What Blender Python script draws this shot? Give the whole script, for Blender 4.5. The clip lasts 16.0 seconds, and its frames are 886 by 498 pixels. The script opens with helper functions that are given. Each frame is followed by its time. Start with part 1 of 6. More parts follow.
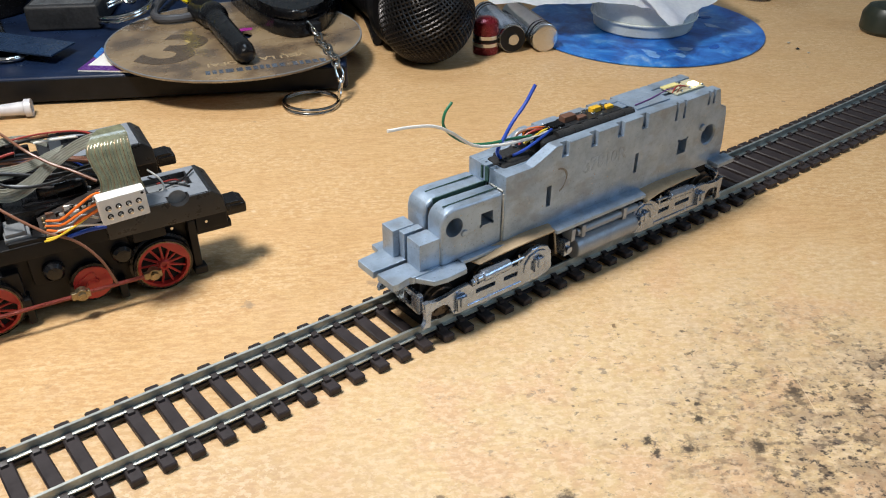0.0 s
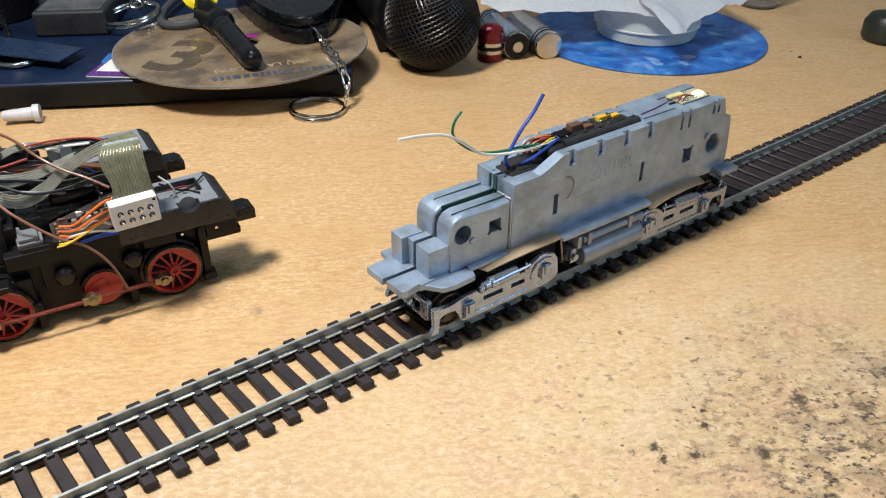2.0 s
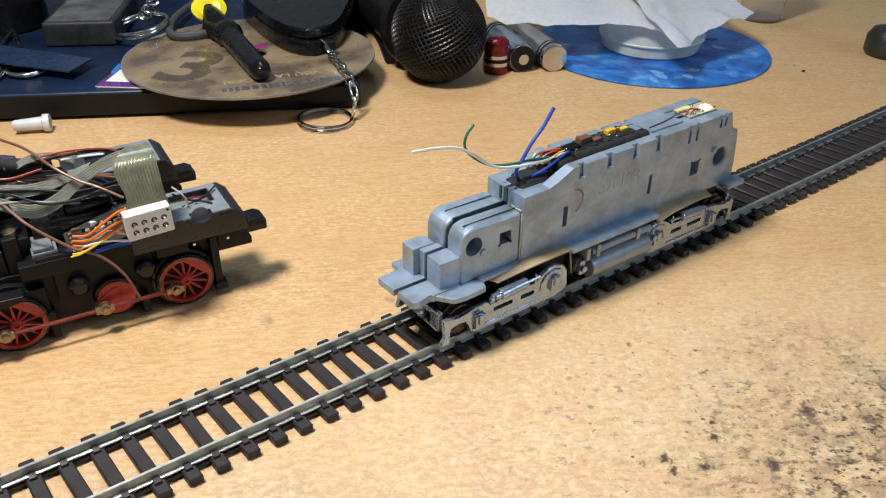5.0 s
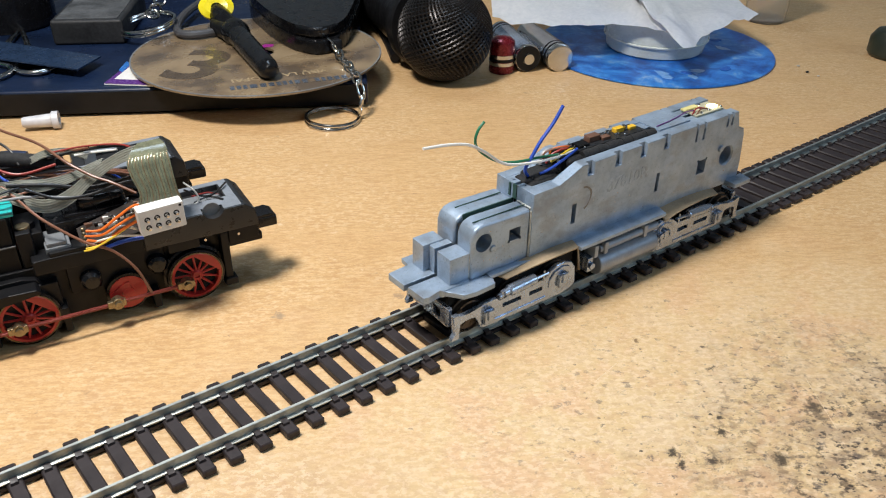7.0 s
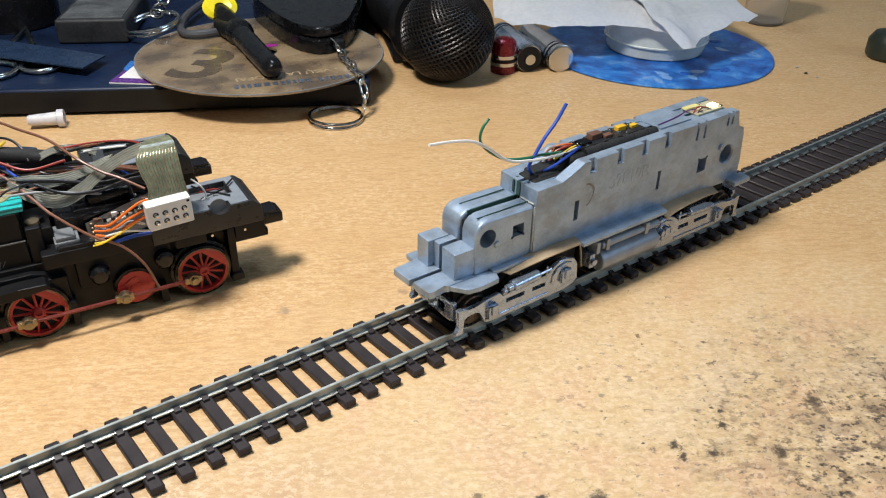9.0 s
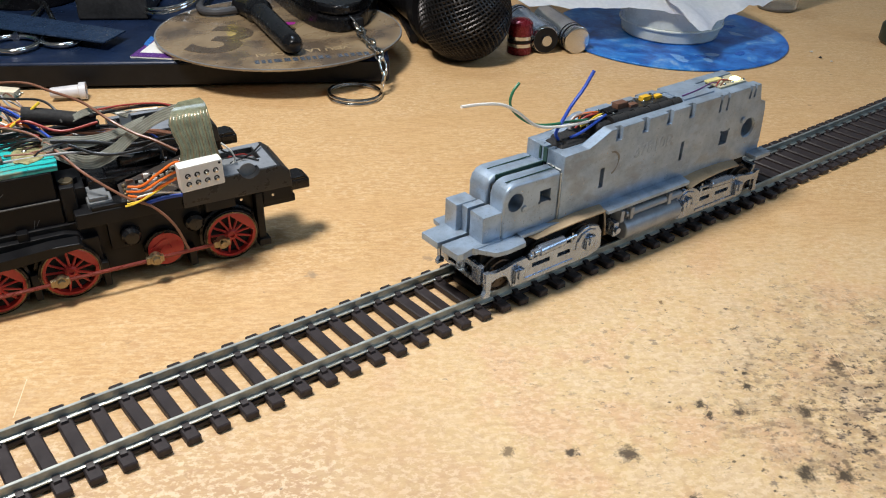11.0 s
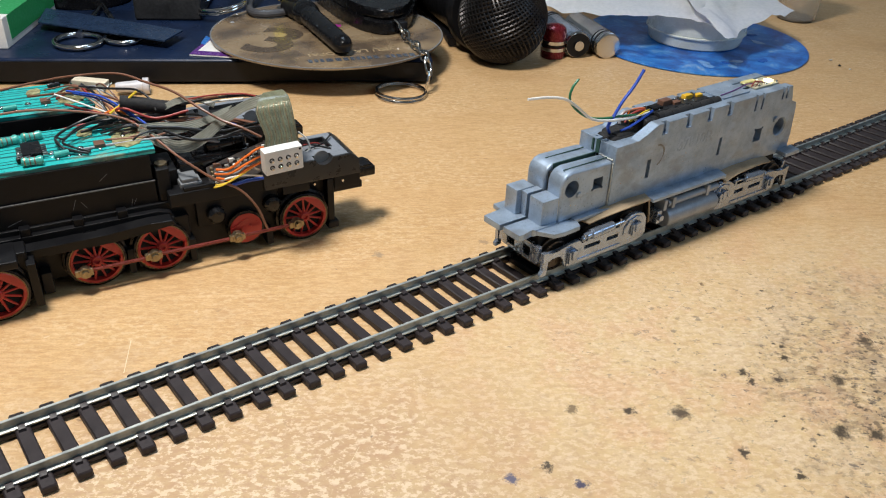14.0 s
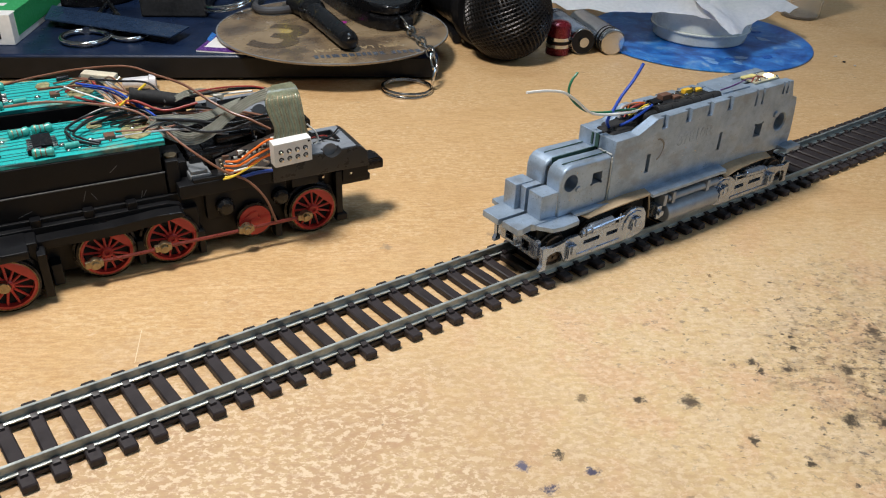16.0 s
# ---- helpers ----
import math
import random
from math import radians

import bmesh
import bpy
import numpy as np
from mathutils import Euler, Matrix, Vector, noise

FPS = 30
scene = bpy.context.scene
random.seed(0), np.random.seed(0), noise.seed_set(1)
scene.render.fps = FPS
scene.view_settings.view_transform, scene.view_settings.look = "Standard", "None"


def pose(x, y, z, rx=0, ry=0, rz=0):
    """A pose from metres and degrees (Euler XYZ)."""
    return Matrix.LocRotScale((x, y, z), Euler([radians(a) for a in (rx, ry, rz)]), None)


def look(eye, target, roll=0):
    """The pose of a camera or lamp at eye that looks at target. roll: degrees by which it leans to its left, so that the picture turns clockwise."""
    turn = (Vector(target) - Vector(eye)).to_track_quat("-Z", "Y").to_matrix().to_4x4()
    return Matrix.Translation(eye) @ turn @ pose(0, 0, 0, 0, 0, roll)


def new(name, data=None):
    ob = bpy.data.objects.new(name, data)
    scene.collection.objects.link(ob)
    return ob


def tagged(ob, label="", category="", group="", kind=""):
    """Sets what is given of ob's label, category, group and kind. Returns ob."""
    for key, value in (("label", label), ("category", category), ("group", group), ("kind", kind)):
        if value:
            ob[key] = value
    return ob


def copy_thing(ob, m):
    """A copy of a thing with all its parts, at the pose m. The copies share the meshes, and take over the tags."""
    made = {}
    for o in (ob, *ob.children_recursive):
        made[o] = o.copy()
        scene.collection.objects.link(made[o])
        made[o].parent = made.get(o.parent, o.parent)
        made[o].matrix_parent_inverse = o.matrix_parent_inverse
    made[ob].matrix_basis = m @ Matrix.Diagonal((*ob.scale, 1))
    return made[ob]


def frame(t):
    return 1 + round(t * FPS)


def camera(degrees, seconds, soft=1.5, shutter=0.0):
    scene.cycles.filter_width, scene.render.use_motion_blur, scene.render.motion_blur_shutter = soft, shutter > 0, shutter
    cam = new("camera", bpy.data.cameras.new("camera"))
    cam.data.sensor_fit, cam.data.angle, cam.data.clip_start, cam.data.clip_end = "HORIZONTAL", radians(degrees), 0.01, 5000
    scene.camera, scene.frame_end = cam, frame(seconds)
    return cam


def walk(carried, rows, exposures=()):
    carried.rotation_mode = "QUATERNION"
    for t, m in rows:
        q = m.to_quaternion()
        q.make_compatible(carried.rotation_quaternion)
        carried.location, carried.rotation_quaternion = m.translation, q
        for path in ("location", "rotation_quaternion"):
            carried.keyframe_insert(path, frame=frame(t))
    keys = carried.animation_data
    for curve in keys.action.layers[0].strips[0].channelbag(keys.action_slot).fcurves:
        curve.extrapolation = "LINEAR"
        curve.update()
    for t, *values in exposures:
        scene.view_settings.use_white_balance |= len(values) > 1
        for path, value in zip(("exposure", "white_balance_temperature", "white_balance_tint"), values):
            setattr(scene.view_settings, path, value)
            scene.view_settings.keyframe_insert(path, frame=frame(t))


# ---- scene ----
cam = camera(57.8, 16.0, 1.08)
walk(cam, [
    (0.0, pose(-0.0928, -0.1482, 0.1377, 57.31, -0.21, -36.26)),
    (0.5, pose(-0.0935, -0.1484, 0.1376, 57.30, -0.37, -36.28)),
    (1.0, pose(-0.0935, -0.1487, 0.1364, 57.36, -0.48, -36.26)),
    (1.5, pose(-0.0952, -0.1481, 0.1383, 57.45, -0.47, -36.21)),
    (2.0, pose(-0.0956, -0.1479, 0.1396, 57.59, -0.43, -36.18)),
    (2.5, pose(-0.0952, -0.1484, 0.1379, 57.67, -0.40, -36.20)),
    (3.0, pose(-0.0959, -0.1477, 0.1373, 57.65, -0.62, -36.12)),
    (3.5, pose(-0.0974, -0.1466, 0.1399, 57.80, -0.81, -36.07)),
    (4.0, pose(-0.0977, -0.1480, 0.1417, 58.06, -0.78, -36.12)),
    (4.5, pose(-0.0984, -0.1477, 0.1422, 58.24, -0.77, -36.18)),
    (5.0, pose(-0.0989, -0.1471, 0.1409, 58.29, -0.70, -36.07)),
    (7.5, pose(-0.1028, -0.1478, 0.1406, 58.42, -0.99, -35.98)),
    (8.0, pose(-0.1026, -0.1485, 0.1405, 58.51, -1.05, -36.03)),
    (8.5, pose(-0.1044, -0.1488, 0.1409, 58.55, -1.08, -36.02)),
    (11.0, pose(-0.1161, -0.1505, 0.1342, 58.27, -1.60, -35.67)),
    (11.5, pose(-0.1266, -0.1502, 0.1324, 58.24, -1.91, -35.38)),
    (12.0, pose(-0.1350, -0.1550, 0.1328, 58.29, -2.01, -35.25)),
    (12.5, pose(-0.1406, -0.1568, 0.1320, 58.40, -2.11, -35.16)),
    (13.0, pose(-0.1412, -0.1563, 0.1348, 58.62, -2.22, -35.19)),
    (13.5, pose(-0.1410, -0.1567, 0.1344, 58.69, -2.14, -35.10)),
    (14.0, pose(-0.1430, -0.1576, 0.1373, 58.83, -2.24, -35.09)),
    (14.5, pose(-0.1448, -0.1575, 0.1379, 58.99, -2.33, -35.09)),
    (15.0, pose(-0.1451, -0.1584, 0.1360, 59.00, -2.34, -35.19)),
    (15.5, pose(-0.1453, -0.1584, 0.1362, 58.91, -2.27, -35.15)),
    (16.0, pose(-0.1460, -0.1581, 0.1348, 58.97, -2.16, -35.04)),
], [(0.0, 0.0), (8.5, 0.0), (11.0, -0.05), (13.0, -0.11), (14.0, -0.14), (15.0, -0.19), (16.0, -0.2)])

# ---- world and light ----
world = bpy.data.worlds.new("room_air")
world.use_nodes = True
world.node_tree.nodes["Background"].inputs[0].default_value = (0.55, 0.68, 0.9, 1)
world.node_tree.nodes["Background"].inputs[1].default_value = 0.25
scene.world = world


def area_lamp(name, eye, target, size, watts, colour):
    data = bpy.data.lights.new(name, "AREA")
    data.shape, data.size, data.energy, data.color = "DISK", size, watts, colour
    ob = new(name, data)
    ob.matrix_world = look(eye, target)
    return ob


area_lamp("desk_lamp_light", (-0.15, 0.07, 0.46), (0.06, 0.0, 0.0), 0.10, 3.5, (1.0, 0.965, 0.92))
# added bluish fill from the near side; no window or fitting stands there
area_lamp("cool_fill_light", (0.75, -1.15, 0.85), (0.05, 0.05, 0.0), 0.8, 5.6, (0.52, 0.74, 1.0))
area_lamp("ceiling_light", (0.25, 0.65, 1.60), (0.05, 0.15, 0.0), 0.5, 6.4, (0.64, 0.81, 1.0))

# ---- helpers for building, in millimetres ----
MM = 0.001
BASE = {}


def thing(name, x, y, z, yaw=0.0, label="", category="", group="", kind=""):
    """An Empty at a thing's base; its parts are given in its own space."""
    ob = new(name)
    ob.matrix_basis = pose(x * MM, y * MM, z * MM, 0, 0, yaw)
    ob.empty_display_size = 0.01
    return tagged(ob, label, category, group, kind)


def mesh_of(name, bm, material, sharp=35):
    bmesh.ops.recalc_face_normals(bm, faces=bm.faces)
    bmesh.ops.scale(bm, vec=(MM, MM, MM), verts=bm.verts)
    me = bpy.data.meshes.new(name)
    bm.to_mesh(me)
    bm.free()
    me.materials.append(material)
    me.polygons.foreach_set("use_smooth", [True] * len(me.polygons))
    me.set_sharp_from_angle(angle=radians(sharp))
    return me


def part(name, bm, material, parent=None, label="", at=None):
    """Links a bmesh as one mesh object under a thing or a part. at: its pose in its parent's space."""
    ob = new(name, mesh_of(name, bm, material))
    ob.parent = parent
    if at is not None:
        ob.matrix_basis = at
    if 6 < len(ob.data.polygons) < 20000:
        flatten = ob.modifiers.new("even_normals", "WEIGHTED_NORMAL")
        flatten.keep_sharp, flatten.weight = True, 80
    return tagged(ob, label)


def solo(name, bm, material, label="", category="", group="", kind="", at=None):
    """A thing that is one mesh."""
    return tagged(part(name, bm, material, None, label, at), label, category, group, kind)


def at_mm(x, y, z, rx=0, ry=0, rz=0):
    return pose(x * MM, y * MM, z * MM, rx, ry, rz)


def soften(bm, geom, width, segments=2):
    if width > 0:
        edges = list({e for v in geom for e in v.link_edges})
        bmesh.ops.bevel(bm, geom=edges, offset=width, segments=segments, affect="EDGES", profile=0.5, clamp_overlap=True)


def bx(bm, x0, x1, y0, y1, z0, z1, bev=0.0, seg=2, turn=None):
    """A box between two corners, with rounded edges."""
    made = bmesh.ops.create_cube(bm, size=1)["verts"]
    m = Matrix.Translation(((x0 + x1) / 2, (y0 + y1) / 2, (z0 + z1) / 2)) @ Matrix.Diagonal((x1 - x0, y1 - y0, z1 - z0, 1))
    bmesh.ops.transform(bm, matrix=(turn @ m) if turn else m, verts=made)
    soften(bm, made, bev, seg)
    return bm


def prism(bm, pts, a, b, bev=0.0, axis="y", seg=2):
    """A polygon in the plane across the axis, drawn out from a to b along it."""
    def place(p, d):
        return {"y": (p[0], d, p[1]), "z": (p[0], p[1], d), "x": (d, p[0], p[1])}[axis]
    lo = [bm.verts.new(place(p, a)) for p in pts]
    hi = [bm.verts.new(place(p, b)) for p in pts]
    n = len(pts)
    bm.faces.new(lo), bm.faces.new(hi)
    for i in range(n):
        bm.faces.new((lo[i], lo[(i + 1) % n], hi[(i + 1) % n], hi[i]))
    soften(bm, lo + hi, bev, seg)
    return bm


def rod(bm, p, q, r, n=16, r2=None, bev=0.0):
    """A round bar from p to q."""
    p, q = Vector(p), Vector(q)
    made = bmesh.ops.create_cone(bm, cap_ends=True, segments=n, radius1=r, radius2=r if r2 is None else r2, depth=(q - p).length)["verts"]
    bmesh.ops.transform(bm, matrix=Matrix.Translation((p + q) / 2) @ (q - p).to_track_quat("Z", "Y").to_matrix().to_4x4(), verts=made)
    if bev > 0:
        ends = [e for v in made for e in v.link_edges if len({f for f in e.link_faces if len(f.verts) > 4}) == 1]
        bmesh.ops.bevel(bm, geom=list(set(ends)), offset=bev, segments=2, affect="EDGES", profile=0.5)
    return bm


def lathe(bm, profile, n=32, m=None):
    """A profile of (radius, height) turned about z."""
    rings = []
    for r, z in profile:
        if r < 1e-6:
            rings.append([bm.verts.new((0, 0, z))])
        else:
            rings.append([bm.verts.new((r * math.cos(2 * math.pi * i / n), r * math.sin(2 * math.pi * i / n), z)) for i in range(n)])
    for a, b in zip(rings, rings[1:]):
        for i in range(n):
            j = (i + 1) % n
            quad = [a[i % len(a)], a[j % len(a)], b[j % len(b)], b[i % len(b)]]
            quad = list(dict.fromkeys(quad))
            if len(quad) > 2:
                bm.faces.new(quad)
    if m is not None:
        bmesh.ops.transform(bm, matrix=m, verts=[v for ring in rings for v in ring])
    return bm


def glide(pts, steps=6):
    """A smooth line through the points."""
    pts = [Vector(p) for p in pts]
    ext = [pts[0] * 2 - pts[1]] + pts + [pts[-1] * 2 - pts[-2]]
    line = []
    for i in range(1, len(ext) - 2):
        a, b, c, d = ext[i - 1:i + 3]
        for k in range(steps):
            t = k / steps
            line.append(0.5 * ((2 * b) + (c - a) * t + (2 * a - 5 * b + 4 * c - d) * t * t + (3 * b - a - 3 * c + d) * t ** 3))
    return line + [pts[-1]]


def wire(bm, pts, r, n=8, steps=6, smooth=True):
    """A round wire along a smooth line."""
    line = glide(pts, steps) if smooth else [Vector(p) for p in pts]
    rings, side = [], None
    for i, p in enumerate(line):
        d = (line[min(i + 1, len(line) - 1)] - line[max(i - 1, 0)]).normalized()
        if side is None:
            side = d.orthogonal().normalized()
        side = (side - d * side.dot(d)).normalized()
        up = d.cross(side)
        rings.append([bm.verts.new(p + r * (math.cos(2 * math.pi * k / n) * side + math.sin(2 * math.pi * k / n) * up)) for k in range(n)])
    for a, b in zip(rings, rings[1:]):
        for k in range(n):
            bm.faces.new((a[k], a[(k + 1) % n], b[(k + 1) % n], b[k]))
    bm.faces.new(rings[0]), bm.faces.new(rings[-1])
    return bm


def strap(bm, rows, thick=0.3, steps=6):
    """A flat strip with thickness: rows of (one edge, other edge)."""
    left, right = glide([a for a, b in rows], steps), glide([b for a, b in rows], steps)
    cols = []
    for i in range(len(left)):
        j, k = max(i - 1, 0), min(i + 1, len(left) - 1)
        nrm = ((left[k] + right[k]) - (left[j] + right[j])).cross(right[i] - left[i])
        nrm = nrm.normalized() * thick / 2 if nrm.length > 1e-9 else Vector((0, 0, thick / 2))
        cols.append([bm.verts.new(v) for v in (left[i] + nrm, right[i] + nrm, right[i] - nrm, left[i] - nrm)])
    for a, b in zip(cols, cols[1:]):
        for k in range(4):
            bm.faces.new((a[k], a[(k + 1) % 4], b[(k + 1) % 4], b[k]))
    bm.faces.new(cols[0]), bm.faces.new(cols[-1])
    return bm


def torus(bm, R, r, m=None, n=40, k=10):
    rings = []
    for i in range(n):
        a = 2 * math.pi * i / n
        rings.append([bm.verts.new(((R + r * math.cos(2 * math.pi * j / k)) * math.cos(a), (R + r * math.cos(2 * math.pi * j / k)) * math.sin(a), r * math.sin(2 * math.pi * j / k))) for j in range(k)])
    for i in range(n):
        for j in range(k):
            bm.faces.new((rings[i][j], rings[(i + 1) % n][j], rings[(i + 1) % n][(j + 1) % k], rings[i][(j + 1) % k]))
    if m is not None:
        bmesh.ops.transform(bm, matrix=m, verts=[v for ring in rings for v in ring])
    return bm


def carve(bm, cutter):
    """bm with the cutter's solid taken out of it."""
    for b in (bm, cutter):
        bmesh.ops.recalc_face_normals(b, faces=b.faces)
    solids = []
    for b in (bm, cutter):
        me = bpy.data.meshes.new("solid")
        b.to_mesh(me)
        b.free()
        solids.append(new("solid", me))
    mod = solids[0].modifiers.new("carve", "BOOLEAN")
    mod.operation, mod.object, mod.solver, mod.use_self = "DIFFERENCE", solids[1], "EXACT", True
    bpy.context.view_layer.update()
    got = bpy.data.meshes.new_from_object(solids[0].evaluated_get(bpy.context.evaluated_depsgraph_get()))
    out = bmesh.new()
    out.from_mesh(got)
    for ob in solids:
        me = ob.data
        bpy.data.objects.remove(ob)
        bpy.data.meshes.remove(me)
    bpy.data.meshes.remove(got)
    return out


def lettering(name, text, size, depth, material, parent, at, label=""):
    """Letters with depth, as a mesh."""
    curve = bpy.data.curves.new("letters", "FONT")
    curve.body, curve.size, curve.extrude, curve.align_x, curve.align_y = text, size * MM, depth * MM, "CENTER", "CENTER"
    curve.offset = size * MM * 0.02
    ob = new("letters", curve)
    bpy.context.view_layer.update()
    me = bpy.data.meshes.new_from_object(ob.evaluated_get(bpy.context.evaluated_depsgraph_get()))
    bpy.data.objects.remove(ob)
    bpy.data.curves.remove(curve)
    me.materials.clear()
    me.materials.append(material)
    ob = new(name, me)
    ob.parent, ob.matrix_basis = parent, at
    return tagged(ob, label)


LAMP_GLOW = 6.0
B = bmesh.new

# ---- materials ----


class Nodes:
    def __init__(self, name, rough=0.5, metal=0.0, spec=0.5):
        self.mat = bpy.data.materials.new(name)
        self.mat.use_nodes = True
        self.tree = self.mat.node_tree
        self.bsdf = self.tree.nodes["Principled BSDF"]
        self.set("Roughness", rough), self.set("Metallic", metal), self.set("Specular IOR Level", spec)
        self.space = self.add("ShaderNodeTexCoord").outputs["Object"]

    def add(self, kind, **inputs):
        node = self.tree.nodes.new(kind)
        for key, value in inputs.items():
            self.put(node.inputs[key.replace("_", " ")], value)
        return node

    def put(self, socket, value):
        if isinstance(value, bpy.types.NodeSocket):
            self.tree.links.new(value, socket)
        else:
            socket.default_value = value

    def set(self, key, value):
        self.put(self.bsdf.inputs[key], value)

    def noise(self, scale, detail=4.0, rough=0.55, vector=None, distort=0.0):
        n = self.add("ShaderNodeTexNoise", Scale=scale, Detail=detail, Roughness=rough, Distortion=distort, Vector=vector or self.space)
        return n.outputs["Fac"]

    def cells(self, scale, vector=None, feature="F1", out="Distance"):
        n = self.add("ShaderNodeTexVoronoi", Scale=scale, Vector=vector or self.space)
        n.feature = feature
        return n.outputs[out]

    def stretch(self, sx, sy, sz, turn=0.0, move=(0, 0, 0)):
        n = self.add("ShaderNodeMapping", Vector=self.space)
        n.vector_type = "TEXTURE"
        n.inputs["Rotation"].default_value, n.inputs["Scale"].default_value, n.inputs["Location"].default_value = (0, 0, radians(turn)), (1 / sx, 1 / sy, 1 / sz), move
        return n.outputs[0]

    def ramp(self, fac, *stops):
        n = self.add("ShaderNodeValToRGB", Fac=fac)
        el = n.color_ramp.elements
        while len(el) < len(stops):
            el.new(0.5)
        for e, (at, c) in zip(el, stops):
            e.position, e.color = at, (*c, 1) if isinstance(c, tuple) else (c, c, c, 1)
        return n.outputs[0]

    def mix(self, fac, a, b, mode="MIX"):
        n = self.add("ShaderNodeMix")
        n.data_type, n.blend_type = "RGBA", mode
        self.put(n.inputs[0], fac)
        for socket, value in ((n.inputs[6], a), (n.inputs[7], b)):
            self.put(socket, (*value, 1) if isinstance(value, tuple) and len(value) == 3 else value)
        return n.outputs[2]

    def math(self, op, a, b=0.0, clamp=False):
        n = self.add("ShaderNodeMath")
        n.operation, n.use_clamp = op, clamp
        self.put(n.inputs[0], a), self.put(n.inputs[1], b)
        return n.outputs[0]

    def bump(self, height, strength=0.3, mm=0.1):
        n = self.add("ShaderNodeBump", Height=height, Strength=strength, Distance=mm * MM)
        self.set("Normal", n.outputs[0])


def worn(name, colour, rough=0.5, metal=0.0, vary=0.25, scale=150.0, grain=1500.0, bump=0.15, tint=None, spec=0.5, bump_mm=0.05):
    """A worn, slightly uneven surface: two scales of variation, uneven gloss and fine relief."""
    n = Nodes(name, rough, metal, spec)
    big, fine = n.noise(scale, 5.0), n.noise(grain, 3.0)
    dark = tuple(c * (1 - vary) for c in colour)
    light = tuple(min(1.0, c * (1 + vary)) for c in (tint or colour))
    base = n.ramp(big, (0.3, dark), (0.7, light))
    n.set("Base Color", n.mix(0.35, base, n.ramp(fine, (0.3, dark), (0.75, light))))
    n.set("Roughness", n.ramp(n.noise(scale * 2.3, 4.0), (0.3, max(0.04, rough - 0.12)), (0.7, min(1.0, rough + 0.12))))
    n.bump(fine, bump, bump_mm)
    return n.mat


def plain(name, colour, rough=0.4, metal=0.0, spec=0.5):
    return worn(name, colour, rough, metal, 0.1, 300.0, 2500.0, 0.06, spec=spec)


def glass(name, colour=(1, 1, 1), rough=0.05):
    n = Nodes(name, rough)
    n.set("Base Color", (*colour, 1)), n.set("Transmission Weight", 0.92), n.set("IOR", 1.45)
    n.set("Roughness", n.ramp(n.noise(200.0), (0.3, rough), (0.8, rough + 0.15)))
    return n.mat


